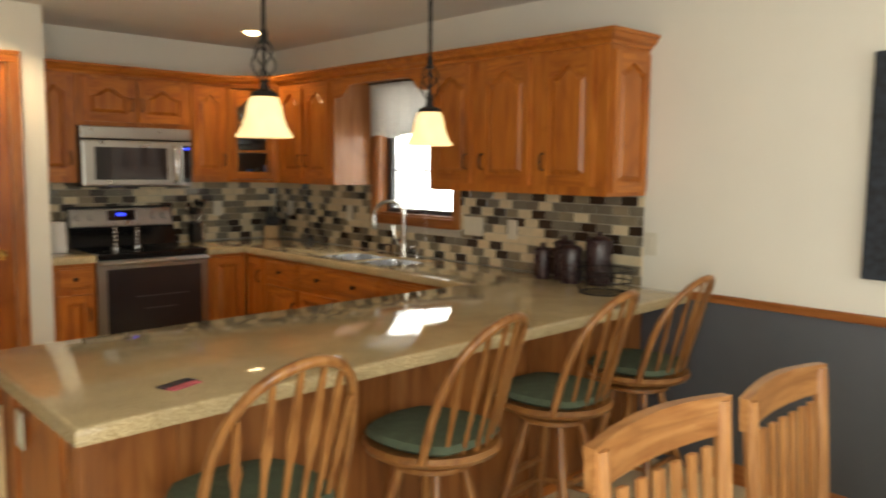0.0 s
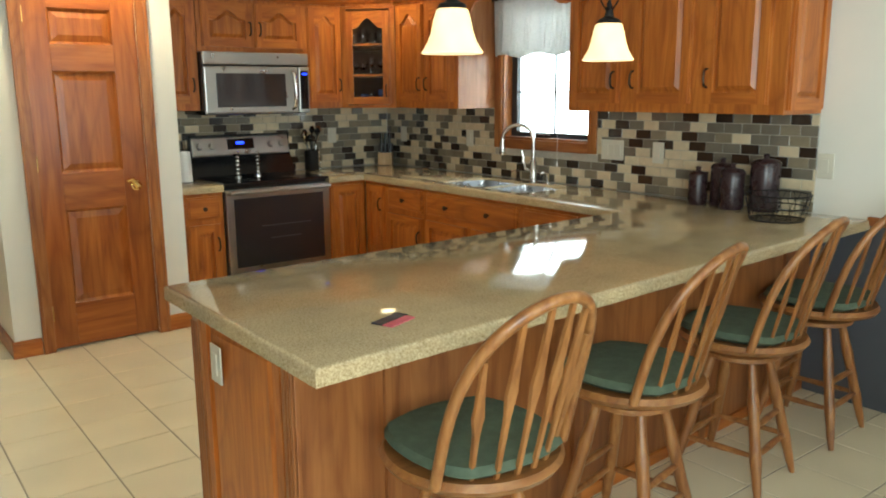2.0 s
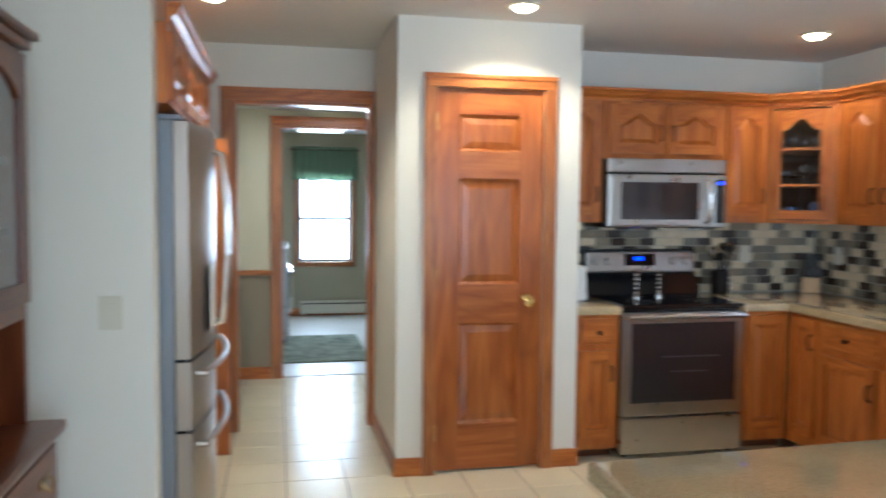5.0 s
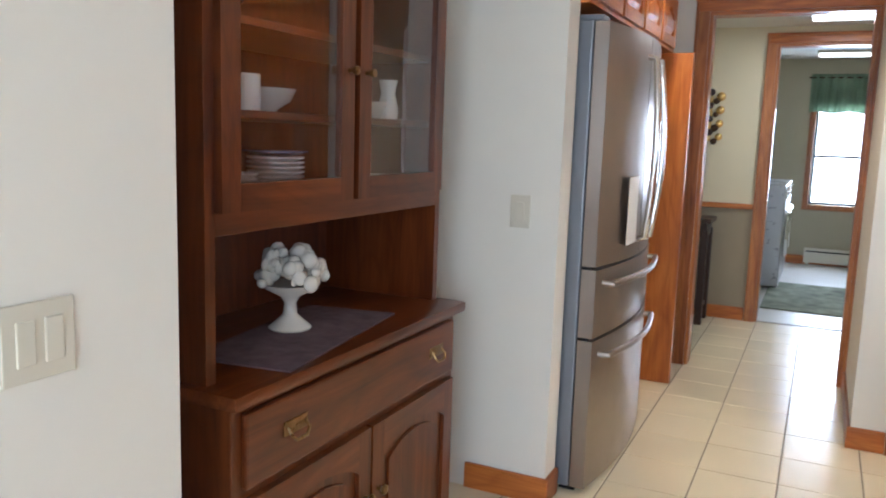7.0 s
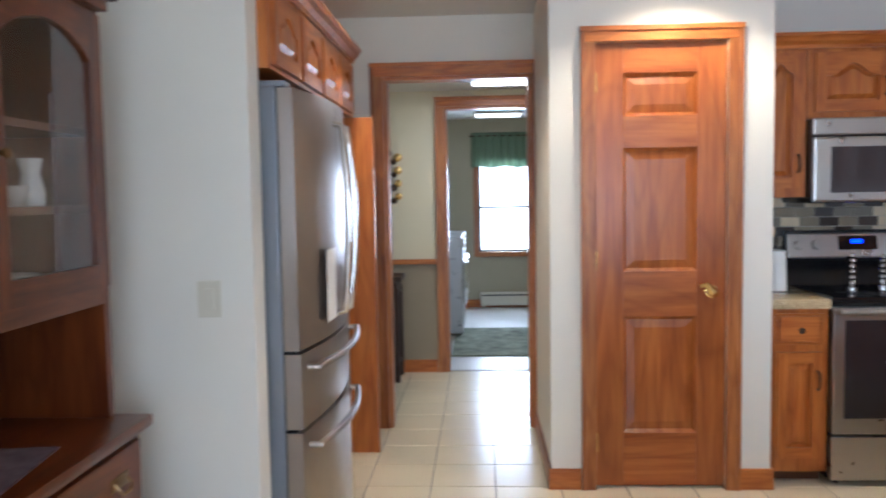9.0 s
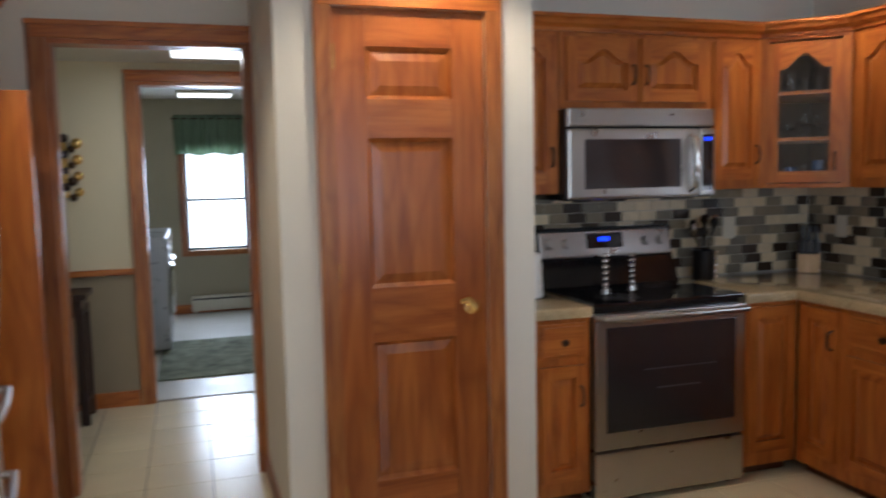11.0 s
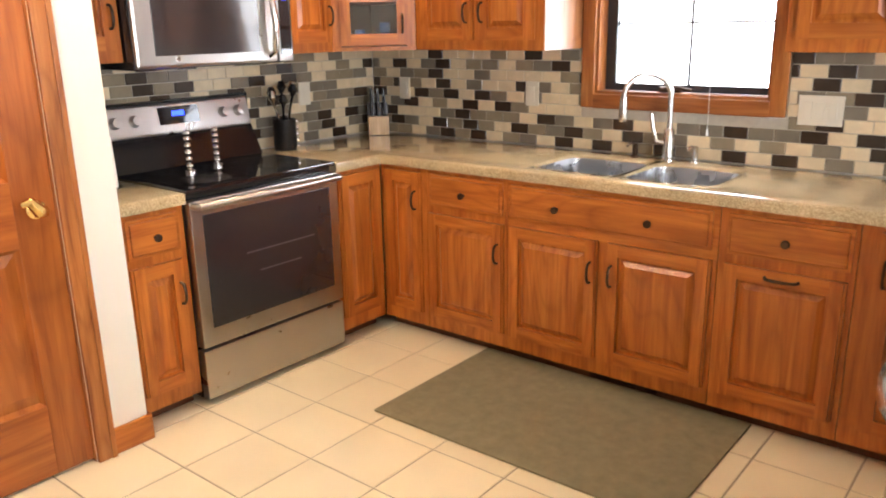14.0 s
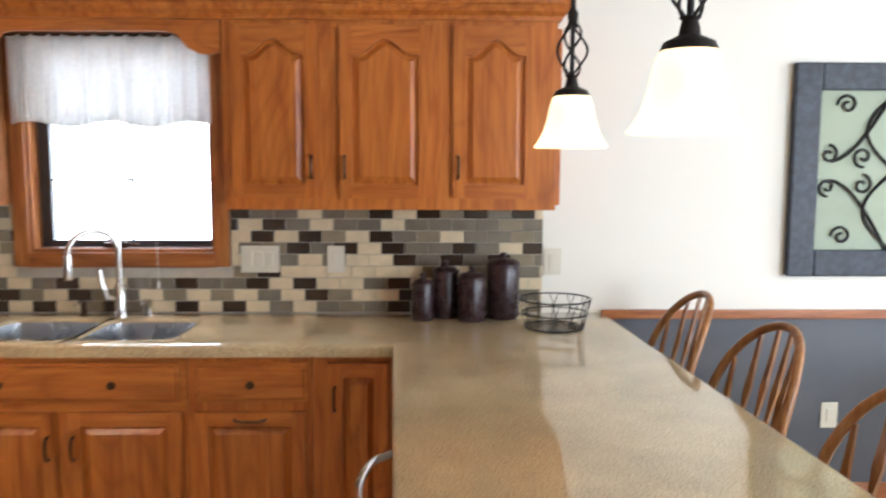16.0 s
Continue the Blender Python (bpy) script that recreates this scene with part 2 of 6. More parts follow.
GLASS = glass("clear_glass")
BULB = glow("bulb_glow", (1.0, 0.74, 0.42), 30)
TUBE = glow("ceiling_light_diffuser_glow", (1.0, 0.95, 0.85), 6)
LED = glow("blue_display", (0.02, 0.05, 1.0), 5)
PURPLE_TILE = [plain("mosaic_dark_brown", (0.042, 0.026, 0.017), 0.14, 0, 0.2, 12, coat=0.3, rand=True),
               plain("mosaic_cream", (0.70, 0.585, 0.39), 0.25, 0, 0.1, 12, rand=True),
               plain("mosaic_grey", (0.20, 0.172, 0.128), 0.16, 0, 0.12, 12, coat=0.3, rand=True),
               plain("mosaic_olive_grey", (0.27, 0.225, 0.15), 0.2, 0, 0.12, 12, rand=True)]
FLOORTILE = plain("cream_ceramic_floor_tile", (0.85, 0.755, 0.54), 0.22, 0, 0.05, 2.5, 0, 60, rand=True, detail=1)


def stone_material():
    m, n, k, p = material("speckled_quartz", 0.07, 0, 0.3)
    p.inputs["Coat Roughness"].default_value = 0.03
    v = coords(n, k, (1, 1, 1), False)
    a = ramp(n, k, noise_tex(n, k, v, 170, 4, 0.75), [(0.34, (0.30, 0.22, 0.115)), (0.5, (0.50, 0.39, 0.23)), (0.66, (0.65, 0.54, 0.36))])
    b = ramp(n, k, noise_tex(n, k, v, 5, 3), [(0.3, (0.85, 0.85, 0.83)), (0.7, (1.1, 1.08, 1.03))])
    k.new(mix(n, k, a, b, 1.0), p.inputs["Base Color"])
    return m


STONE = stone_material()


def curtain_material(name, col, through=0.5):
    m, n, k, p = material(name, 0.9)
    v = coords(n, k, (1, 1, 1), False)
    c = ramp(n, k, noise_tex(n, k, v, 60, 3), [(0.3, tuple(x * 0.9 for x in col)), (0.7, col)])
    k.new(c, p.inputs["Base Color"])
    t, ms, clear, m2 = n.new("ShaderNodeBsdfTranslucent"), n.new("ShaderNodeMixShader"), n.new("ShaderNodeBsdfTransparent"), n.new("ShaderNodeMixShader")
    k.new(c, t.inputs[0])
    ms.inputs[0].default_value, m2.inputs[0].default_value = through, 0.12
    k.new(p.outputs[0], ms.inputs[1]), k.new(t.outputs[0], ms.inputs[2])
    k.new(ms.outputs[0], m2.inputs[1]), k.new(clear.outputs[0], m2.inputs[2])
    k.new(m2.outputs[0], n["Material Output"].inputs[0])
    return m


SHEER = curtain_material("white_sheer_fabric", (0.74, 0.72, 0.69), 0.38)
GREENSHEER = curtain_material("green_sheer_fabric", (0.28, 0.38, 0.26))


def shade_material():
    m, n, k, p = material("frosted_glass_shade", 0.35)
    v = coords(n, k, (1, 1, 1), False)
    c = ramp(n, k, noise_tex(n, k, v, 14, 3), [(0.3, (1.0, 0.68, 0.34)), (0.7, (1.0, 0.78, 0.46))])
    k.new(c, p.inputs["Base Color"]), k.new(c, p.inputs["Emission Color"])
    p.inputs["Emission Strength"].default_value = 1.9
    return m


SHADE = shade_material()

# ---- mesh helpers ----


def box(bm, x0, x1, y0, y1, z0, z1, bevel=0.0):
    x0, x1, y0, y1, z0, z1 = min(x0, x1), max(x0, x1), min(y0, y1), max(y0, y1), min(z0, z1), max(z0, z1)
    v = [bm.verts.new((x, y, z)) for x in (x0, x1) for y in (y0, y1) for z in (z0, z1)]
    f = [bm.faces.new([v[i] for i in q]) for q in ((0, 1, 3, 2), (4, 6, 7, 5), (0, 4, 5, 1), (2, 3, 7, 6), (0, 2, 6, 4), (1, 5, 7, 3))]
    if bevel:
        edges = list({e for face in f for e in face.edges})
        bmesh.ops.bevel(bm, geom=edges, offset=bevel, segments=2, affect="EDGES", profile=0.6)
    return bm


def prism(bm, pts, y0, y1):
    """An outline in x and z, swept from y0 to y1."""
    a, b = [bm.verts.new((x, y0, z)) for x, z in pts], [bm.verts.new((x, y1, z)) for x, z in pts]
    bm.faces.new(a), bm.faces.new(b[::-1])
    for i in range(len(pts)):
        j = (i + 1) % len(pts)
        bm.faces.new((a[j], a[i], b[i], b[j]))
    bmesh.ops.recalc_face_normals(bm, faces=bm.faces)
    return bm


def lathe(bm, prof, seg=20, at=(0, 0, 0)):
    """A profile of radius and height turned about z."""
    rings = []
    for r, z in prof:
        rings.append([bm.verts.new((at[0] + r * math.cos(2 * math.pi * i / seg), at[1] + r * math.sin(2 * math.pi * i / seg), at[2] + z)) for i in range(seg)] if r > 1e-5 else [bm.verts.new((at[0], at[1], at[2] + z))])
    for a, b in zip(rings, rings[1:]):
        for i in range(seg):
            j = (i + 1) % seg
            q = [a[i % len(a)], a[j % len(a)], b[j % len(b)], b[i % len(b)]]
            q = [v for n, v in enumerate(q) if v not in q[:n]]
            if len(q) > 2:
                bm.faces.new(q)
    for ring, flip in ((rings[0], True), (rings[-1], False)):
        if len(ring) > 1 and prof[0 if flip else -1][0] > 1e-5:
            bm.faces.new(ring[::-1] if flip else ring)
    bmesh.ops.recalc_face_normals(bm, faces=bm.faces)
    return bm


def tube(bm, pts, radius, seg=8, closed=False):
    """A round bar along points; radius is one number or one for each point."""
    pts = [Vector(p) for p in pts]
    rad = [radius] * len(pts) if isinstance(radius, (int, float)) else radius
    rings, n, side = [], len(pts), None
    for i, p in enumerate(pts):
        d = (pts[(i + 1) % n] - pts[i - 1]) if closed else (pts[min(i + 1, n - 1)] - pts[max(i - 1, 0)])
        d.normalize()
        if side is None:
            side = d.orthogonal().normalized()
        side = (side - d * side.dot(d)).normalized()
        up = d.cross(side)
        rings.append([bm.verts.new(p + rad[i] * (math.cos(2 * math.pi * k / seg) * side + math.sin(2 * math.pi * k / seg) * up)) for k in range(seg)])
    for i in range(n if closed else n - 1):
        a, b = rings[i], rings[(i + 1) % n]
        for k in range(seg):
            bm.faces.new((a[k], a[(k + 1) % seg], b[(k + 1) % seg], b[k]))
    if not closed:
        bm.faces.new(rings[0][::-1]), bm.faces.new(rings[-1])
    bmesh.ops.recalc_face_normals(bm, faces=bm.faces)
    return bm


def B():
    return bmesh.new()


def mesh_of(name, bm, mat, smooth=False):
    me = bpy.data.meshes.new(name)
    bm.to_mesh(me)
    bm.free()
    me.materials.append(mat)
    if smooth:
        for p in me.polygons:
            p.use_smooth = True
        me.set_sharp_from_angle(angle=radians(42))
    return me


def part(name, bm, mat, parent, label="", smooth=False, m=None):
    ob = new(name, mesh_of(name, bm, mat, smooth))
    ob.parent = parent
    if m is not None:
        ob.matrix_basis = m
    return tagged(ob, label)


def thing(name, label, category, m=Matrix(), group="", kind=""):
    ob = new(name)
    ob.empty_display_size = 0.1
    ob.matrix_basis = m
    return tagged(ob, label, category, group, kind)


def solid(name, bm, mat, label="", category="", kind="structure", smooth=False, group="", m=None):
    ob = new(name, mesh_of(name, bm, mat, smooth))
    if m is not None:
        ob.matrix_basis = m
    return tagged(ob, label, category, group, kind if kind != "thing" else "")


# ---- structure ----
WINY0, WINY1, WINZ0, WINZ1 = -1.405, -2.195, 1.17, 2.06
bm = B()
box(bm, 0, 0.16, -8.4, WINY1, 0, CEIL), box(bm, 0, 0.16, WINY0, 0.12, 0, CEIL)
box(bm, 0, 0.16, WINY1, WINY0, 0, WINZ0), box(bm, 0, 0.16, WINY1, WINY0, WINZ1, CEIL)
solid("wall_east", bm, WHITE, "cream painted wall with a kitchen window", "wall")
PX0, PX1, PY = -2.966, -1.968, -0.675
bm = B()
box(bm, PX1 - 0.002, 0, 0, 0.12, 0, CEIL)
solid("wall_north", bm, WHITE, "cream painted wall behind the range", "wall")
DX0, DX1, DZ = -2.761, -2.172, 2.085
bm = B()
box(bm, PX0, DX0, PY, PY + 0.1, 0, CEIL), box(bm, DX1, PX1, PY, PY + 0.1, 0, CEIL), box(bm, DX0, DX1, PY, PY + 0.1, DZ, CEIL)
box(bm, PX1 - 0.1, PX1, PY + 0.1, 0, 0, CEIL), box(bm, PX0, PX0 + 0.1, PY + 0.1, 0.30, 0, CEIL), box(bm, PX0 + 0.1, PX1 - 0.002, 0.2, 0.30, 0, CEIL)
solid("wall_pantry", bm, WHITE, "cream painted walls of the pantry closet", "wall")
NY = 0.30
OX0, OX1, OZ = -3.835, -2.985, 2.10
bm = B()
box(bm, -4.75, OX0, NY, NY + 0.12, 0, CEIL), box(bm, OX1, -1.8, NY, NY + 0.12, 0, CEIL), box(bm, OX0, OX1, NY, NY + 0.12, OZ, CEIL)
solid("wall_hall_doorway", bm, WHITE, "cream painted wall with a doorway to the hall", "wall")
bm = B()
box(bm, -4.75, -4.63, -1.76, NY, 0, CEIL)
solid("wall_fridge", bm, WHITE, "cream painted wall behind the refrigerator", "wall")
bm = B()
box(bm, -4.78, -3.985, -1.88, -1.76, 0, CEIL)
solid("wall_partition", bm, WHITE, "white painted partition beside the hutch", "wall")
bm = B()
# The long gap in the west side makes room for the added fill lamp.
box(bm, -4.90, -4.78, -3.52, -1.76, 0, CEIL), box(bm, -4.90, -4.17, -3.64, -3.478, 0, CEIL), box(bm, -4.29, -4.17, -8.4, -7.5, 0, CEIL), box(bm, -4.29, -4.17, -5.7, -3.64, 0, CEIL), box(bm, -4.29, -4.17, -7.5, -5.7, 0, 0.75), box(bm, -4.29, -4.17, -7.5, -5.7, 2.15, CEIL)
solid("wall_west", bm, WHITE, "white painted dining room wall", "wall")
bm = B()
box(bm, -4.29, -3.4, -8.52, -8.4, 0, CEIL), box(bm, -0.8, 0.16, -8.52, -8.4, 0, CEIL), box(bm, -3.4, -0.8, -8.52, -8.4, 2.3, CEIL), box(bm, -3.4, -0.8, -8.52, -8.4, 0, 0.1)
solid("wall_south", bm, WHITE, "cream painted wall with a wide window", "wall")
LY = 1.78
LX0, LX1 = -3.555, -2.745
bm = B()
box(bm, -5.2, LX0, LY, LY + 0.12, 0.91, CEIL), box(bm, LX1, -1.8, LY, LY + 0.12, 0.91, CEIL), box(bm, LX0, LX1, LY, LY + 0.12, 2.09, CEIL)
box(bm, -5.32, -5.2, NY + 0.12, LY + 0.12, 0, CEIL), box(bm, -1.8, -1.68, 0.12, LY + 0.12, 0, CEIL)
solid("wall_hall", bm, HALLPAINT, "pale yellow painted hall wall", "wall")
bm = B()
box(bm, -5.2, LX0, LY + 0.001, LY + 0.119, 0, 0.91), box(bm, LX1, -1.8, LY + 0.001, LY + 0.119, 0, 0.91)
solid("wall_hall_wainscot", bm, SAGE, "tan painted lower hall wall", "wall")
FY = 5.3
UX0, UX1, UZ0, UZ1 = -3.31, -2.67, 0.72, 1.80
bm = B()
box(bm, -4.1, UX0, FY, FY + 0.15, 0, CEIL), box(bm, UX1, -1.8, FY, FY + 0.15, 0, CEIL), box(bm, UX0, UX1, FY, FY + 0.15, 0, UZ0), box(bm, UX0, UX1, FY, FY + 0.15, UZ1, CEIL)
box(bm, -4.22, -4.1, LY + 0.12, FY + 0.15, 0, CEIL), box(bm, -1.8, -1.68, LY + 0.12, FY + 0.15, 0, CEIL)
solid("wall_laundry", bm, LAUNDRYPAINT, "khaki painted laundry room wall", "wall")
bm = B()
box(bm, -5.4, 0.2, -8.6, 5.6, CEIL, CEIL + 0.1)
solid("ceiling", bm, CEILING, "off-white painted ceiling", "ceiling")
floor = thing("floor", "cream ceramic tile floor with tan grout", "floor", kind="structure")
bm = B()
box(bm, -5.4, 0.2, -8.6, LY + 0.06, -0.12, FLZ - 0.003)
part("grout_bed", bm, GROUT, floor)
bm = B()
box(bm, -4.3, -1.6, LY + 0.06, 5.5, -0.12, FLZ)
solid("floor_laundry", bm, VINYL, "white vinyl laundry floor", "floor")
bm = B()
box(bm, 0.16, 60, -60, 60, -0.6, -0.5)
solid("ground", bm, plain("lawn", (0.10, 0.14, 0.05), 0.95, 0, 0.4, 1.0), "lawn outside the window", "ground")

# ---- trim ----


def casing(name, label, x0, x1, z1, y, depth, parent=None, w=0.075, m=Matrix()):
    """Two uprights and a head round a door opening, with a raised outer bead."""
    t = thing(name, label, "door casing", m, kind="structure")
    for nm, a, b in (("upright", x0 - w, x0), ("upright", x1, x1 + w)):
        bm = B()
        box(bm, a, b, y - depth, y, 0, z1, 0.004)
        o = a if a < x0 - w / 2 else b - 0.018
        box(bm, o, o + 0.018, y - depth - 0.007, y - depth + 0.004, 0, z1 + w - 0.02, 0.003)
        part(nm, bm, TRIM_V, t)
    bm = B()
    box(bm, x0 - w, x1 + w, y - depth - 0.001, y, z1, z1 + w, 0.004)
    box(bm, x0 - w - 0.004, x1 + w + 0.004, y - depth - 0.010, y - depth + 0.004, z1 + w - 0.02, z1 + w + 0.003, 0.003)
    part("head", bm, OAK_H, t)
    return t


def jambs(t, x0, x1, z1, y0, y1):
    for a, b in ((x0, x0 + 0.02), (x1 - 0.02, x1)):
        bm = B()
        part("jamb", box(bm, a, b, y0, y1, 0, z1 - 0.02), TRIM_V, t)
    bm = B()
    part("head_jamb", box(bm, x0, x1, y0, y1, z1 - 0.02, z1), OAK_H, t)


t = casing("trim_pantry", "oak casing round the pantry door", DX0, DX1, DZ, PY, 0.018, w=0.065)
for a, b in ((DX0 + 0.0003, DX0 + 0.0035), (DX1 - 0.0035, DX1 - 0.0003)):
    part("jamb", box(B(), a, b, PY + 0.0005, PY + 0.098, 0, DZ - 0.001), TRIM_V, t)
    part("door_stop", box(B(), a if a < -2.5 else a - 0.012, b + 0.012 if a < -2.5 else b, PY + 0.05, PY + 0.07, 0, DZ - 0.001), TRIM_V, t)
part("head_jamb", box(B(), DX0 + 0.004, DX1 - 0.004, PY + 0.0005, PY + 0.098, DZ - 0.0035, DZ - 0.0003), OAK_H, t)
t = casing("trim_hall_doorway", "oak casing round the hall doorway", OX0, OX1, OZ, NY, 0.018)
jambs(t, OX0, OX1, OZ, NY - 0.001, NY + 0.121)
t = casing("trim_laundry_doorway", "oak casing round the laundry doorway", LX0, LX1, 2.09, LY, 0.018, w=0.07)
jambs(t, LX0, LX1, 2.09, LY - 0.001, LY + 0.121)


def baseboard(label, x0, x1, y0, y1):
    bm = B()
    box(bm, x0, x1, y0, y1, FLZ, FLZ + 0.085, 0.003)
    box(bm, x0, x1, y0, y1, FLZ + 0.085, FLZ + 0.098, 0.004)
    solid("baseboard", bm, OAK_H if abs(x1 - x0) > abs(y1 - y0) else OAK_Y, label, "baseboard")


for a in ((PX0 - 0.014, DX0 - 0.067, PY - 0.014, PY), (DX1 + 0.067, PX1 + 0.014, PY - 0.014, PY), (PX0 - 0.014, PX0, PY, NY - 0.02), (PX1, PX1 + 0.014, PY, -0.645), (-4.30, -3.971, -1.894, -1.88), (-3.985, -3.971, -1.88, -1.76),
          (-5.2, LX0 - 0.075, LY - 0.014, LY), (-4.17, -4.156, -8.4, -3.52), (-0.014, 0, -8.4, -4.03), (-4.1, -1.8, FY - 0.014, FY)):
    baseboard("oak baseboard", *a)
for name, x0, x1, y0, y1 in (("trim_chair_rail_dining", -0.022, 0, -8.4, -3.86), ("trim_chair_rail_hall", -5.2, LX0 - 0.072, LY - 0.022, LY)):
    bm = B()
    box(bm, x0, x1, y0, y1, 0.885, 0.925, 0.006)
    solid(name, bm, OAK_Y if "dining" in name else OAK_H, "oak chair rail on the wall", "chair rail")
bm = B()
box(bm, -0.006, 0, -8.4, -3.605, 0, 0.89)
solid("wall_wainscot", bm, GREYPAINT, "slate grey painted lower dining wall", "wall")

# ---- cabinets ----


def arch_top(x, x0, x1, z, rise):
    """Cathedral curve: flat shoulders, then a smooth rise to the middle."""
    u = (x - x0) / (x1 - x0)
    u = min(u, 1 - u) * 2
    s = max(0.0, (u - 0.16) / 0.84)
    return z + rise * (s * s * (3 - 2 * s)) if s < 1 else z + rise


def pull(parent, x, z, length=0.085, upright=True):
    bm = B()
    pts = []
    for i in range(9):
        a = math.pi * i / 8
        off, out = -math.cos(a) * length / 2, -0.030 * math.sin(a) ** 0.6 - 0.02
        pts.append((x, out, z + off) if upright else (x + off, out, z))
    tube(bm, pts, 0.0055, 6)
    part("handle", bm, BRONZE, parent, "dark bronze arched pull", True)


def knob(parent, x, z, y=-0.02, mat=None, r=0.015):
    bm = B()
    lathe(bm, [(0.006, 0), (0.006, 0.012), (r, 0.02), (r * 0.95, 0.027), (0, 0.031)], 12)
    bmesh.ops.transform(bm, matrix=pose(x, y, z, 90), verts=bm.verts)
    part("knob", bm, mat or BRONZE, parent, "", True)


def raised_door(parent, w, h, x, z, arch=0.0, hinge="l", glassy=False, handle="pull", stile=0.052, name="door"):
    """A frame-and-panel door; its front faces -y, its lower left corner stands at x, z."""
    T = 0.019
    inz1 = h - stile - arch
    if arch:
        N = 14
        top = [(stile + (w - 2 * stile) * i / N, arch_top(i / N, 0, 1, inz1, arch)) for i in range(N + 1)]
    else:
        top = [(stile, inz1), (w - stile, inz1)]
    outline = [(stile, stile)] + [(w - stile, stile)] + top[::-1]
    bm = B()
    if glassy:
        prism(bm, outline, -0.010, -0.007)
        door = part(name, bm, GLASS, parent, "clear glass cabinet door pane", m=pose(x, 0, z))
        door.visible_shadow = False
    else:
        cx, cz = w / 2, (stile + h - stile) / 2
        sx, sz = (w - 2 * stile - 0.062) / (w - 2 * stile), (inz1 + arch - stile - 0.062) / (inz1 + arch - stile)
        g0 = [bm.verts.new((a, -0.004, b)) for a, b in outline]
        g1 = [bm.verts.new((cx + (a - cx) * (1 - 0.010 / max(0.05, w / 2 - stile)), -0.004, cz + (b - cz) * (1 - 0.010 / (h / 2 - stile)))) for a, b in outline]
        g2 = [bm.verts.new((cx + (a - cx) * sx, -T + 0.001, cz + (b - cz) * sz)) for a, b in outline]
        for p, q in ((g0, g1), (g1, g2)):
            for i in range(len(p)):
                j = (i + 1) % len(p)
                bm.faces.new((p[i], p[j], q[j], q[i]))
        bm.faces.new(g2)
        back = [bm.verts.new((a, -0.002, b)) for a, b in outline]
        bm.faces.new(back[::-1])
        bmesh.ops.recalc_face_normals(bm, faces=bm.faces)
        door = part(name, bm, OAK, parent, m=pose(x, 0, z))
    c_ = 0.008
    for a, b in ((0, stile), (w - stile, w)):
        o = c_ if a == 0 else 0
        bm = B()
        box(bm, a, b, -T, 0, 0, h)
        bmesh.ops.bevel(bm, geom=[e for e in bm.edges if all(v.co.y < -T + 1e-4 and abs(v.co.x - (0 if a == 0 else w)) < 1e-4 for v in e.verts)], offset=c_, segments=2, affect="EDGES")
        part("stile", bm, OAK, door)
    part("rail", prism(B(), [(stile, 0.0), (w - stile, 0.0), (w - stile, stile), (stile, stile)], -T - 0.0006, 0), OAK_H, door)
    part("rail", prism(B(), top + [(w - stile, h), (stile, h)], -T - 0.0006, 0), OAK_H, door)
    if handle == "pull":
        hx = w - stile / 2 if hinge == "l" else stile / 2
        pull(door, hx, (0.12 if z > 1 or name == "upper_door" else h - 0.13))
    elif handle == "top":
        pull(door, w / 2, h - stile / 2, 0.11, False)
    return door


def drawer_front(parent, w, h, x, z, knobs=1):
    bm = B()
    box(bm, 0, w, -0.012, 0, 0, h, 0.003)
    box(bm, 0.012, w - 0.012, -0.019, -0.011, 0.012, h - 0.012, 0.006)
    d = part("drawer_front", bm, OAK_H, parent, m=pose(x, 0, z))
    for i in range(knobs):
        knob(d, w * (0.5 if knobs == 1 else (0.27, 0.73)[i]), h * 0.48, -0.019)
    return d


def carcass(parent, w, d, z0, z1, mat=None):
    bm = B()
    box(bm, 0, w, 0.0, d, z0, z1, 0.002)
    part("body", bm, mat or OAK, parent)


def base_cabinet(label, m, w, fronts, d=0.60, group="base cabinets"):
    """fronts: ('door'|'drawer'|'false', x0, x1, z0, z1, option)."""
    t = thing("base_cabinet", label, "base cabinet", m, group)
    if w > 0.85:
        carcass(t, w, d, 0.10, 0.66)
        part("face_frame", box(B(), 0, w, 0, 0.02, 0.66, 0.868), OAK_H, t)
    else:
        carcass(t, w, d, 0.10, 0.872)
    bm = B()
    box(bm, 0.0, w, 0.07, d, FLZ, 0.10)
    part("toe_kick", bm, TOE, t)
    for kind, x0, x1, z0, z1, opt in fronts:
        x0, x1 = x0 + 0.007, x1 - 0.007
        if kind == "door":
            raised_door(t, x1 - x0, z1 - z0, x0, z0, 0.0, opt if opt in "lr" else "l", handle={"t": "top", "n": None}.get(opt, "pull"), stile=0.05)
        else:
            drawer_front(t, x1 - x0, z1 - z0, x0, z0, opt)
    return t


FX = -0.61
E_ = lambda y: pose(FX, y, 0, 0, 0, -90)
N_ = lambda x: pose(x, -0.61, 0)
DT, DB, RT, RB = 0.665, 0.168, 0.845, 0.70
base_cabinet("honey oak base cabinet with one drawer and door beside the pantry", N_(PX1 + 0.003), 0.276, [("drawer", 0.03, 0.255, RB, RT, 1), ("door", 0.03, 0.255, DB, DT, "l")])
base_cabinet("honey oak corner base cabinet beside the range", N_(-0.922), 0.31, [("door", 0.02, 0.295, DB, RT, "n")])
base_cabinet("honey oak corner base cabinet with a narrow door", E_(-0.612), 0.281, [("door", 0.03, 0.26, DB, RT, "l")], d=0.605)
base_cabinet("honey oak base cabinet with one drawer above a door", E_(-0.895), 0.445, [("drawer", 0.018, 0.432, RB, RT, 1), ("door", 0.005, 0.437, DB, DT, "l")])
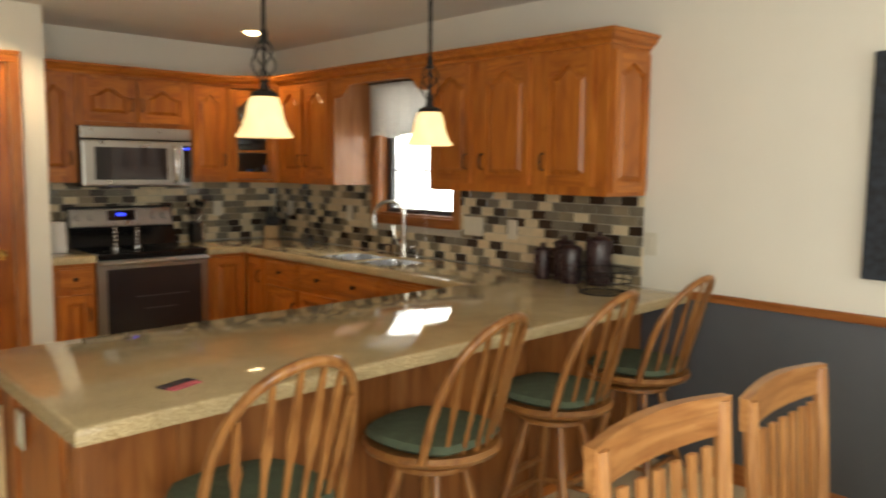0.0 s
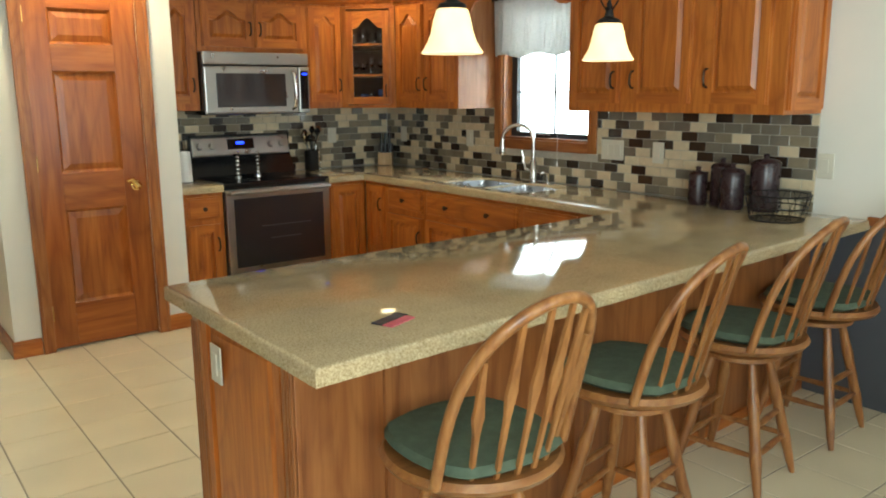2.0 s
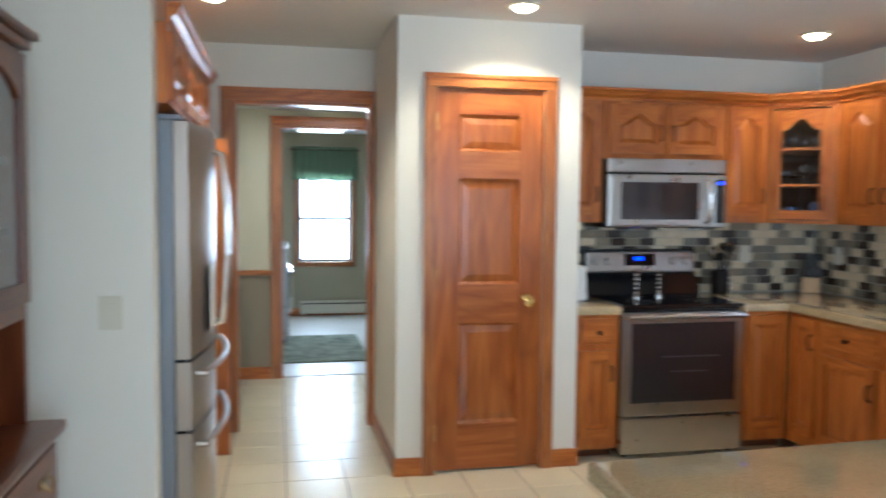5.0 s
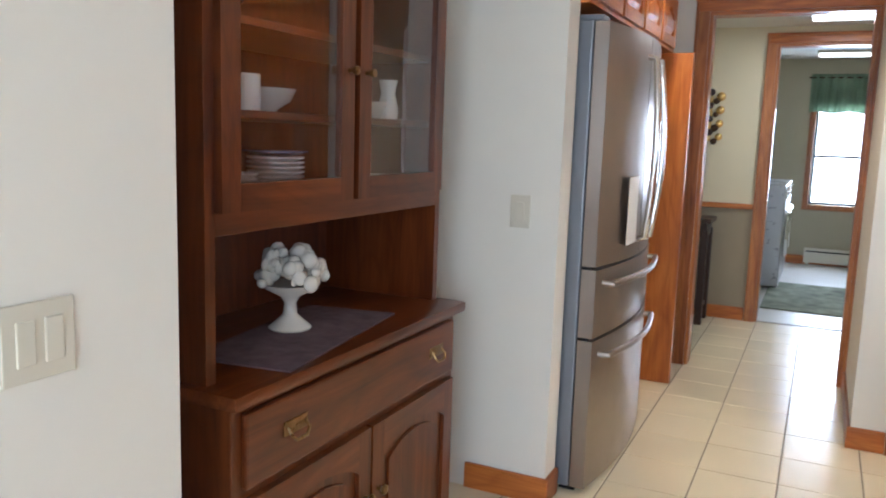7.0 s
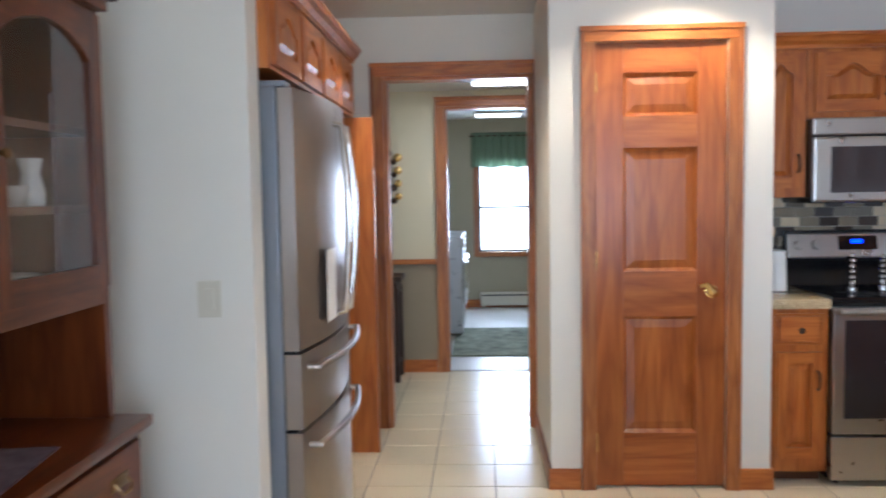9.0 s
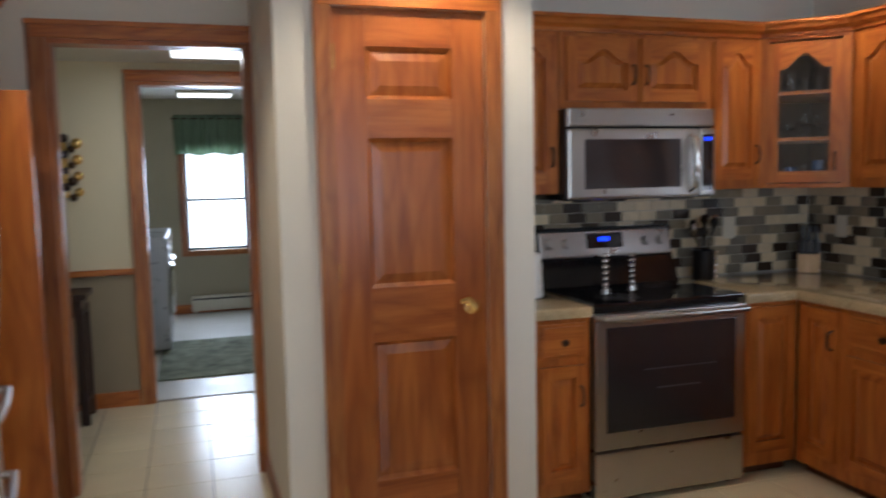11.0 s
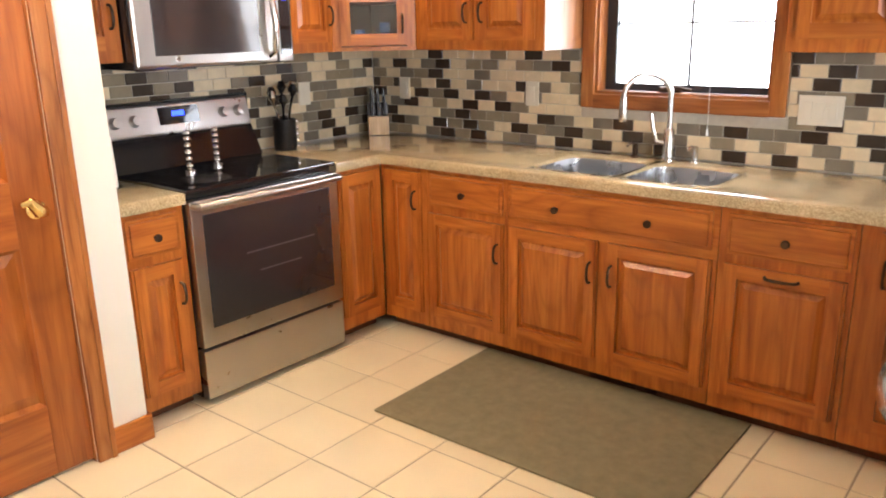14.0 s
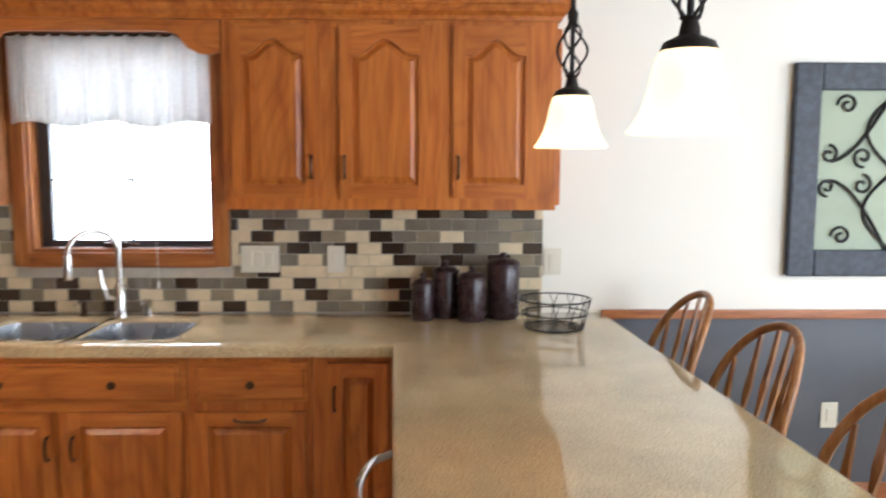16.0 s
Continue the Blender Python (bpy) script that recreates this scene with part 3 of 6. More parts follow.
base_cabinet("honey oak sink cabinet with wide false drawer and two doors", E_(-1.342), 0.90, [("drawer", 0.011, 0.885, RB, RT, 2), ("door", 0.005, 0.439, DB, DT, "l"), ("door", 0.466, 0.890, DB, DT, "r")])
base_cabinet("honey oak base cabinet with a drawer above a pull-out door", E_(-2.244), 0.445, [("drawer", 0.024, 0.439, RB, RT, 1), ("door", 0.019, 0.433, DB, DT, "t")])
base_cabinet("honey oak corner base cabinet at the peninsula", E_(-2.691), 0.30, [("door", 0.05, 0.285, DB, RT, "r")])
bm = B()
box(bm, -0.545, -0.537, -1.72, -2.02, FLZ + 0.006, FLZ + 0.056, 0.002)
for i in range(9):
    box(bm, -0.550, -0.545, -1.735 - i * 0.031, -1.748 - i * 0.031, FLZ + 0.012, FLZ + 0.05)
solid("floor_register", bm, BRONZE, "dark metal heating register in the toe kick", "vent", "thing")

# peninsula
pen = thing("peninsula_cabinet", "oak peninsula base with panelled end and plain back", "base cabinet", pose(-2.80, -3.11, 0, 0, 0, 2.58))
bm = B()
box(bm, 0.0, 2.19, -0.60, 0, 0.10, 0.872, 0.002)
part("body", bm, PENOAK, pen)
bm = B()
box(bm, 0.03, 2.79, -0.57, -0.07, 0, 0.10)
part("toe_kick", bm, TOE, pen)
bm = B()
box(bm, -0.012, 2.80, -0.625, -0.60, 0.0, 0.872, 0.002)
part("back_panel", bm, PENOAK, pen)
for y0, y1 in ((-0.05, 0.0), (-0.625, -0.555)):
    bm = B()
    box(bm, -0.022, 0.0, y0, y1, 0, 0.868, 0.003)
    for q in range(3):
        box(bm, -0.026, -0.020, y0 + 0.012 + q * 0.016, y0 + 0.019 + q * 0.016, 0.12, 0.80, 0.002)
    part("fluted_stile", bm, PENOAK, pen)
ed = raised_door(pen, 0.50, 0.76, 0, 0.10, 0, handle=None, name="end_panel", stile=0.045)
ed.matrix_basis = pose(0, -0.052, 0.10, 0, 0, -90)
for x in (0.25, 1.05, 1.85, 2.5):
    bm = B()
    box(bm, x, x + 0.05, -0.64, -0.625, 0.02, 0.868, 0.003)
    part("back_stile", bm, PENOAK, pen)
bm = B()
box(bm, -0.014, 2.79, -0.638, -0.625, 0, 0.085, 0.003)
part("base_trim", bm, OAK_H, pen)
dk = thing("dishwasher", "stainless dishwasher set into the peninsula with a bowed handle", "dishwasher", pose(-1.30, -3.0345, 0.0, 0, 0, 182.58))
bm = B()
box(bm, 0, 0.60, -0.02, 0.001, 0.11, 0.87, 0.004)
part("door", bm, STEEL_V, dk)
bm = B()
tube(bm, [(0.06 + 0.48 * i / 10, -0.02 - 0.085 * math.sin(math.pi * i / 10) ** 0.5, 0.79) for i in range(11)], 0.011, 8)
part("handle", bm, CHROME, dk, "", True)
bm = B()
box(bm, 0.01, 0.59, 0.03, 0.04, 0.0, 0.10)
part("kick_plate", bm, BLACK, dk)

# upper cabinets
UB, UT, UD = 1.375, 2.075, 0.33


def upper_cabinet(label, m, w, doors, z0=UB, d=UD, side=None):
    t = thing("upper_cabinet", label, "wall cabinet", m, "upper cabinets")
    bm = B()
    box(bm, 0, w, 0.0, d, z0, UT + 0.02, 0.002)
    part("body", bm, OAK, t)
    for x0, x1, z, h, hinge in doors:
        raised_door(t, x1 - x0, h, x0, z, min(0.06, (x1 - x0) * 0.2), hinge, name="upper_door")
    return t


N2 = lambda x: pose(x, -UD, 0)
E2 = lambda y: pose(-UD, y, 0, 0, 0, -90)
UDZ = UB + 0.045
HD = UT - 0.003 - UDZ
upper_cabinet("narrow honey oak wall cabinet beside the pantry", N2(PX1 + 0.003), 0.276, [(0.03, 0.255, UDZ, HD, "l")])
upper_cabinet("short honey oak wall cabinet with two doors over the microwave", N2(-1.684), 0.758, [(0.028, 0.384, 1.787, UT - 1.79, "l"), (0.402, 0.758, 1.787, UT - 1.79, "r")], 1.755)
upper_cabinet("narrow honey oak wall cabinet beside the corner", N2(-0.924), 0.312, [(0.035, 0.305, UDZ, HD, "l")])
upper_cabinet("honey oak wall cabinet with two arched doors beside the window", E2(-0.614), 0.72, [(0.035, 0.345, UDZ, HD, "l"), (0.38, 0.675, UDZ, HD, "r")])
uc = upper_cabinet("honey oak wall cabinet with three arched doors and a panelled end", E2(-2.322), 1.278, [(0.027, 0.365, UDZ, HD, "l"), (0.44, 0.80, UDZ, HD, "r"), (0.873, 1.205, UDZ, HD, "r")])
e = raised_door(uc, 0.30, HD + 0.02, 0, UB + 0.02, 0.04, handle=None, name="end_panel", stile=0.05)
e.matrix_basis = pose(1.279, 0.015, UB + 0.02, 0, 0, 90)
bm = B()
box(bm, 0.0, UD, -0.002, 0.0, UB + 0.001, UT)
sp = part("side_panel", bm, OAK_SIDE, [o for o in scene.objects if o.name.startswith("upper_cabinet")][3], "pale oak side panel", m=pose(0.7215, 0.0, 0, 0, 0, 90))

# corner cabinet with glass door
cc = thing("corner_wall_cabinet", "diagonal oak corner cabinet with glass door and glassware", "wall cabinet", group="upper cabinets")
P = [(-0.61, 0.0), (-0.61, -0.33), (-0.33, -0.61), (0.0, -0.61), (0.0, 0.0)]


def slab(bm, pts, z0, z1):
    a, b = [bm.verts.new((x, y, z0)) for x, y in pts], [bm.verts.new((x, y, z1)) for x, y in pts]
    bm.faces.new(a[::-1]), bm.faces.new(b)
    for i in range(len(pts)):
        j = (i + 1) % len(pts)
        bm.faces.new((a[i], a[j], b[j], b[i]))
    bmesh.ops.recalc_face_normals(bm, faces=bm.faces)


for nm, z0, z1 in (("bottom", UB, UB + 0.02), ("top", UT, UT + 0.02)):
    bm = B()
    slab(bm, P, z0, z1)
    part(nm, bm, OAK_H, cc)
for z in (1.60, 1.82):
    bm = B()
    slab(bm, [(-0.585, -0.02), (-0.585, -0.325), (-0.325, -0.585), (-0.02, -0.585), (-0.02, -0.02)], z, z + 0.016)
    part("shelf", bm, OAK_H, cc)
# Interior walls darker than the oak shelves: the cabinet's shade is in the colour.
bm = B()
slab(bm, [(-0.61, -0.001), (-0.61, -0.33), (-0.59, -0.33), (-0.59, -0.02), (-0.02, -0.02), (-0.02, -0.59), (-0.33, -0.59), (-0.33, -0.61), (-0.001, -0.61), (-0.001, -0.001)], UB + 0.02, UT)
part("body", bm, plain("shaded_cabinet_interior", (0.12, 0.055, 0.025), 0.6), cc)
face = part("face_frame", prism(prism(B(), [(0, UB + 0.02), (0.04, UB + 0.02), (0.04, UT), (0, UT)], 0, 0.018), [(0.356, UB + 0.02), (0.396, UB + 0.02), (0.396, UT), (0.356, UT)], 0, 0.018), OAK, cc, m=pose(-0.61, -0.33, 0, 0, 0, -45))
gd = raised_door(cc, 0.33, HD + 0.01, 0, 0, 0.07, "l", True, None, name="glass_door", stile=0.055)
gd.matrix_basis = pose(-0.61, -0.33, 0, 0, 0, -45) @ pose(0.033, 0, UB + 0.025)
pull(gd, 0.30, 0.10)
random.seed(4)
for z in (1.396, 1.617, 1.837):
    for i in range(5):
        u, d = 0.07 + 0.062 * i, 0.10 + 0.08 * random.random()
        q = pose(-0.61, -0.33, 0, 0, 0, -45) @ Vector((u, d, 0))
        bm = B()
        h = random.uniform(0.07, 0.12)
        if z > 1.8:
            lathe(bm, [(0.025, 0), (0.035, h * 0.5), (0.022, h), (0.02, h), (0.032, h * 0.5), (0.02, 0.004), (0, 0.004)], 14)
        else:
            lathe(bm, [(0.024, 0), (0.004, 0.006), (0.004, h * 0.4), (0.028, h * 0.6), (0.026, h), (0.024, h), (0.026, h * 0.62), (0, h * 0.45)], 14)
        g = solid("drinking_glass", bm, PLATEBLUE if z < 1.5 and i % 2 else GLASS, "small glass standing on a cabinet shelf", "glass", "thing", True, "glassware", pose(q.x, q.y, z + 0.0005))

# crown, light rail and scalloped valance board
CROWN = [(0.0, 0.0), (-0.012, 0.0), (-0.016, 0.016), (-0.036, 0.030), (-0.046, 0.050), (-0.055, 0.055), (-0.055, 0.070), (0.0, 0.070)]


def crown(name, path, z, label):
    """The crown profile swept along a path of front edges, mitred at its corners."""
    bm, rings = B(), []
    for i, p in enumerate(path):
        d0 = (Vector(path[i]) - Vector(path[i - 1])).normalized() if i else None
        d1 = (Vector(path[i + 1]) - Vector(p)).normalized() if i < len(path) - 1 else None
        ns = [Vector((d.y, -d.x)) for d in (d0, d1) if d]
        nn = sum(ns, Vector((0, 0))).normalized()
        nn = nn / max(0.4, nn.dot(ns[0]))
        rings.append([bm.verts.new((p[0] - o * nn.x, p[1] - o * nn.y, z + h)) for o, h in CROWN])
    for a, b in zip(rings, rings[1:]):
        for i in range(len(CROWN)):
            j = (i + 1) % len(CROWN)
            bm.faces.new((a[i], a[j], b[j], b[i]))
    bm.faces.new(rings[0]), bm.faces.new(rings[-1][::-1])
    bmesh.ops.recalc_face_normals(bm, faces=bm.faces)
    return solid(name, bm, OAK_H, label, "crown moulding", "structure")


crown("trim_crown", [(PX1 + 0.002, -UD), (-0.61, -UD), (-UD, -0.61), (-UD, -3.60), (-0.002, -3.60)], UT + 0.018, "oak crown moulding along the wall cabinets")
bm = B()
N = 24
vy0, vy1 = -1.337, -2.319
pts = []
for i in range(N + 1):
    u = i / N
    e = min(u, 1 - u)
    drop = 0.085 if e < 0.10 else 0.085 - 0.075 * (0.5 - 0.5 * math.cos(math.pi * min(1, (e - 0.10) / 0.09)))
    drop += 0.012 * math.sin(min(e, 0.1) / 0.1 * math.pi)
    pts.append(((vy0 - vy1) * u, UT - 0.018 - drop))
prism(bm, pts + [(vy0 - vy1, UT + 0.02), (0, UT + 0.02)], 0, 0.02)
solid("valance_board", bm, OAK_H, "scalloped oak valance board over the sink window", "valance board", "thing", m=pose(-UD, vy0, 0, 0, 0, -90))

# ---- worktop ----
SY = [(-1.40, -1.785), (-1.812, -2.17)]
SX = (-0.535, -0.165)


def in_top(x, y):
    a = -0.637 < x < 0 and -3.0 < y < 0
    b = -0.921 < x < 0 and -0.637 < y < 0
    c = -2.89 < x < 0 and -4.015 < y < -2.995
    d = PX1 < x < -1.688 and -0.637 < y < 0
    return (a or b or c or d) and not any(SX[0] < x < SX[1] and s1 < y < s0 for s0, s1 in SY)


def worktop():
    xs = sorted({-2.89, PX1 + 0.002, -1.688, -0.921, -0.637, SX[0], SX[1], -0.002})
    ys = sorted({-4.015, -2.995, -0.637, -0.002, *[v for s in SY for v in s]})
    bm = B()
    vs = {}

    def v(x, y, z):
        if (x, y, z) not in vs:
            vs[(x, y, z)] = bm.verts.new((x, y, z))
        return vs[(x, y, z)]

    cell = {(i, j): in_top((xs[i] + xs[i + 1]) / 2, (ys[j] + ys[j + 1]) / 2) for i in range(len(xs) - 1) for j in range(len(ys) - 1)}
    z1, z0 = 0.912, 0.868
    for (i, j), on in cell.items():
        if not on:
            continue
        c = [(xs[i], ys[j]), (xs[i + 1], ys[j]), (xs[i + 1], ys[j + 1]), (xs[i], ys[j + 1])]
        bm.faces.new([v(*p, z1) for p in c]), bm.faces.new([v(*p, z0) for p in c[::-1]])
        for k, (di, dj) in enumerate(((0, -1), (1, 0), (0, 1), (-1, 0))):
            if not cell.get((i + di, j + dj)):
                a, b = c[k], c[(k + 1) % 4]
                bm.faces.new((v(*a, z0), v(*b, z0), v(*b, z1), v(*a, z1)))
    # the peninsula's long edges run slightly out of square and open towards its free end
    for w in bm.verts:
        if abs(w.co.y + 2.995) < 1e-4:
            w.co.y = -2.98 + (w.co.x + 0.637) * 0.045
        elif abs(w.co.y + 4.015) < 1e-4:
            w.co.y = -3.87 + w.co.x * 0.056
    bmesh.ops.recalc_face_normals(bm, faces=bm.faces)
    holes = [e for e in bm.edges if abs(e.verts[0].co.z - e.verts[1].co.z) > 0.01 and any(abs(e.verts[0].co.x - x) < 1e-4 for x in SX) and any(abs(e.verts[0].co.y - y) < 1e-4 for q in SY for y in q)]
    bmesh.ops.bevel(bm, geom=holes, offset=0.06, segments=4, affect="EDGES", profile=0.5)
    edges = [e for e in bm.edges if len(e.link_faces) == 2 and e.calc_face_angle(0) > 0.8 and all(abs(w.co.z - z1) < 1e-4 for w in e.verts)]
    bmesh.ops.bevel(bm, geom=edges, offset=0.012, segments=3, affect="EDGES", profile=0.5)
    return solid("worktop", bm, STONE, "polished speckled beige quartz worktop with eased edge", "worktop", "thing", True)


worktop()

# ---- sink and tap ----
sink = thing("sink", "double bowl stainless steel sink mounted under the worktop", "sink", pose(0, 0, 0))
for s0, s1 in SY:
    bm = B()
    r, cx, cy, hx, hy = 0.05, (SX[0] + SX[1]) / 2, (s0 + s1) / 2, (SX[1] - SX[0]) / 2, (s0 - s1) / 2
    loops = []
    for inset, z, rr in ((0.0006, 0.9, 0.06), (0.004, 0.9005, 0.058), (0.007, 0.86, 0.056), (0.012, 0.70, 0.05), (0.045, 0.685, 0.05)):
        lp = []
        for ci, (qx, qy) in enumerate(((1, 1), (-1, 1), (-1, -1), (1, -1))):
            for k in range(5):
                a = math.pi / 2 * (ci + k / 4)
                lp.append(bm.verts.new((cx + qx * (hx - inset - rr) + rr * math.cos(a), cy + qy * (hy - inset - rr) + rr * math.sin(a), z)))
        loops.append(lp)
    for a, b in zip(loops, loops[1:]):
        for i in range(20):
            bm.faces.new((a[i], a[(i + 1) % 20], b[(i + 1) % 20], b[i]))
    bm.faces.new(loops[-1])
    part("bowl", bm, SINKSTEEL, sink, "", True)
    bm = B()
    lathe(bm, [(0.04, 0.0), (0.042, 0.004), (0.03, 0.002), (0.0, 0.001)], 16, (cx, cy, 0.6855))
    part("drain", bm, CHROME, sink, "", True)
tap = thing("faucet", "arched brushed nickel kitchen faucet with pull-down spray", "faucet", pose(-0.105, -1.82, 0.912))
bm = B()
lathe(bm, [(0.032, 0), (0.032, 0.008), (0.024, 0.014), (0.022, 0.13), (0.016, 0.14)], 18)
part("base", bm, NICKEL, tap, "", True)
bm = B()
gp = [(0, 0, 0.13), (0, 0, 0.26)] + [(-0.0 - 0.095 * (1 - math.cos(a)), 0, 0.27 + 0.095 * math.sin(a)) for a in [math.pi * i / 12 for i in range(13)]]
gp = [(x * 0.68, x * -0.8, z) for x, _, z in gp]
tube(bm, gp, 0.0125, 10)
part("spout", bm, NICKEL, tap, "", True)
bm = B()
ex, ey = gp[-1][0], gp[-1][1]
lathe(bm, [(0.014, 0.0), (0.017, -0.03), (0.02, -0.085), (0.017, -0.10), (0, -0.10)], 14, (ex, ey, 0.272))
part("spray_head", bm, NICKEL, tap, "", True)
bm = B()
tube(bm, [(-0.01, 0.015, 0.075), (-0.022, 0.045, 0.085), (-0.03, 0.06, 0.14), (-0.034, 0.068, 0.20)], [0.012, 0.012, 0.008, 0.007], 8)
part("lever", bm, NICKEL, tap, "", True)
for nm, lab, y, h in (("soap_dispenser", "small nickel soap dispenser beside the faucet", -1.66, 0.055), ("side_spray", "nickel side fitting beside the faucet", -1.93, 0.06)):
    bm = B()
    lathe(bm, [(0.02, 0), (0.02, 0.006), (0.012, 0.012), (0.012, h), (0.016, h + 0.006), (0, h + 0.012)], 14)
    tube(bm, [(0, 0, h), (-0.03, 0.005, h + 0.012), (-0.055, 0.01, h)], 0.006, 6)
    solid(nm, bm, NICKEL if "spray" in nm else BRONZE, lab, "dispenser", "thing", True, "", pose(-0.085, y, 0.912))

# ---- range ----
RX0, RX1 = -1.684, -0.925
rg = thing("range", "stainless electric range with black glass cooktop and back panel", "range", pose(RX0, -0.60, 0))
W = RX1 - RX0
bm = B()
box(bm, 0.003, W - 0.003, 0.0, 0.575, 0.065, 0.90, 0.003)
part("body", bm, BLACK, rg)
bm = B()
box(bm, 0.0, W, -0.035, 0.56, 0.90, 0.918, 0.005)
part("cooktop", bm, BLACKGLASS, rg, "black glass cooktop")
for x, y, r in ((0.2, 0.12, 0.10), (0.56, 0.12, 0.085), (0.2, 0.40, 0.075), (0.56, 0.40, 0.10)):
    bm = B()
    lathe(bm, [(r - 0.003, 0), (r, 0), (r, 0.0005), (r - 0.003, 0.0005)], 36, (x, y, 0.9183))
    part("burner_ring", bm, BURNER, rg, "faint grey burner marking")
dr = part("oven_door", box(B(), 0.004, W - 0.004, -0.045, 0.0, 0.285, 0.872, 0.006), STEEL, rg, "stainless oven door")
part("window", box(B(), 0.055, W - 0.055, -0.048, -0.043, 0.36, 0.815, 0.002), OVENGLASS, dr, "smoked glass oven window")
bm = B()
hp = [(0.02, -0.045, 0.855), (0.02, -0.08, 0.857)] + [(0.02 + (W - 0.04) * i / 8, -0.085 - 0.012 * math.sin(math.pi * i / 8), 0.858) for i in range(9)] + [(W - 0.02, -0.08, 0.857), (W - 0.02, -0.045, 0.855)]
tube(bm, hp, 0.014, 10)
part("handle", bm, STEEL, dr, "curved stainless handle", True)
for x0, x1, z in ((0.24, 0.60, 0.62), (0.30, 0.52, 0.535)):
    part("oven_rack", box(B(), x0, x1, -0.0488, -0.0478, z, z + 0.005), RACK, dr, "oven rack seen through smoked glass")
part("storage_drawer", box(B(), 0.004, W - 0.004, -0.042, 0.0, 0.066, 0.272, 0.006), STEEL, rg)
for x in (0.05, W - 0.05):
    part("foot", lathe(B(), [(0.015, FLZ), (0.015, 0.075)], 10, (x, 0.02, 0)), BLACK, rg)
bm = B()
prism(bm, [(0, 0), (0.115, 0), (0.03, 0.16), (0.03, 0.28), (0, 0.28)], 0, W)
bmesh.ops.transform(bm, matrix=Matrix(((0, 1, 0, 0), (-1, 0, 0, 0.58), (0, 0, 1, 0.918), (0, 0, 0, 1))), verts=bm.verts)
part("back_guard", bm, BLACK, rg)
pn = part("control_panel", box(B(), 0.012, W - 0.012, 0.0, 0.03, -0.01, 0.125, 0.01), STEEL, rg, "stainless control panel", m=pose(0, 0.515, 1.065, -12))
part("display", box(B(), 0.27, 0.47, -0.002, 0.002, 0.03, 0.105), BLACKGLASS, pn)
part("clock_digits", box(B(), 0.335, 0.395, -0.004, -0.002, 0.065, 0.085), LED, pn, "glowing blue clock display")
for x in (0.065, 0.155, 0.60, 0.685):
    bm = B()
    lathe(bm, [(0.026, 0), (0.026, 0.004), (0.021, 0.008), (0.019, 0.026), (0, 0.028)], 18)
    bmesh.ops.transform(bm, matrix=pose(x, -0.0, 0.058, 90), verts=bm.verts)
    part("dial", bm, STEEL, pn, "", True)

# ---- microwave ----
mw = thing("microwave", "stainless over-the-range microwave with dark glass door", "microwave", pose(RX0, -0.40, 1.345))
part("body", box(B(), 0.001, W - 0.001, 0.012, 0.385, 0.0, 0.405, 0.004), BLACK, mw)
part("top_grille", box(B(), 0.0, W, -0.006, 0.02, 0.325, 0.408, 0.008), STEEL, mw)
md = part("door", box(B(), 0.0, 0.672, -0.012, 0.012, 0.004, 0.318, 0.012), STEEL, mw, "stainless door frame")
part("window", box(B(), 0.08, 0.575, -0.0145, -0.010, 0.05, 0.27, 0.001), OVENGLASS, md, "dark glass window")
pnl = part("control_panel", box(B(), 0.677, W, -0.012, 0.012, 0.004, 0.318, 0.008), STEEL, mw)
part("keypad", box(B(), 0.688, W - 0.012, -0.014, -0.010, 0.03, 0.29), BLACKGLASS, pnl)
part("clock_digits", box(B(), 0.70, W - 0.022, -0.0155, -0.0135, 0.262, 0.276), LED, pnl)
bm = B()
tube(bm, [(0.625, -0.012, 0.035), (0.627, -0.045, 0.05), (0.63, -0.058, 0.16), (0.627, -0.045, 0.27), (0.625, -0.012, 0.285)], 0.015, 10)
part("handle", bm, CHROME, md, "polished bowed handle", True)

# ---- pantry door ----
pd = thing("door_1", "closed oak pantry door with three recessed panels", "door", pose(DX0 + 0.004, PY + 0.012, FLZ + 0.012), kind="structure")
dw_, dh_ = DX1 - DX0 - 0.008, DZ - FLZ - 0.016
PAN = [(0.25, 0.79), (1.0, 1.56), (1.705, 1.895)]
s_ = 0.125
for a, b in ((0, s_), (dw_ - s_, dw_)):
    part("stile", box(B(), a, b, 0, 0.035, 0, dh_, 0.002), DOORWOOD, pd)
zs = [0] + [z for q in PAN for z in q] + [dh_]
for a, b in zip(zs[::2], zs[1::2]):
    part("rail", box(B(), s_, dw_ - s_, 0.0005, 0.035, a, b, 0.002), DOORWOOD_H, pd)
for a, b in PAN:
    bm = B()
    lo = [bm.verts.new(p) for p in ((s_, 0.004, a), (dw_ - s_, 0.004, a), (dw_ - s_, 0.004, b), (s_, 0.004, b))]
    m1 = [bm.verts.new(p) for p in ((s_ + 0.014, 0.019, a + 0.014), (dw_ - s_ - 0.014, 0.019, a + 0.014), (dw_ - s_ - 0.014, 0.019, b - 0.014), (s_ + 0.014, 0.019, b - 0.014))]
    m2 = [bm.verts.new(p) for p in ((s_ + 0.05, 0.010, a + 0.05), (dw_ - s_ - 0.05, 0.010, a + 0.05), (dw_ - s_ - 0.05, 0.010, b - 0.05), (s_ + 0.05, 0.010, b - 0.05))]
    for p, q in ((lo, m1), (m1, m2)):
        for i in range(4):
            bm.faces.new((p[i], p[(i + 1) % 4], q[(i + 1) % 4], q[i]))
    bm.faces.new(m2)
    bmesh.ops.recalc_face_normals(bm, faces=bm.faces)
    part("panel", bm, DOORWOOD, pd)
bm = B()
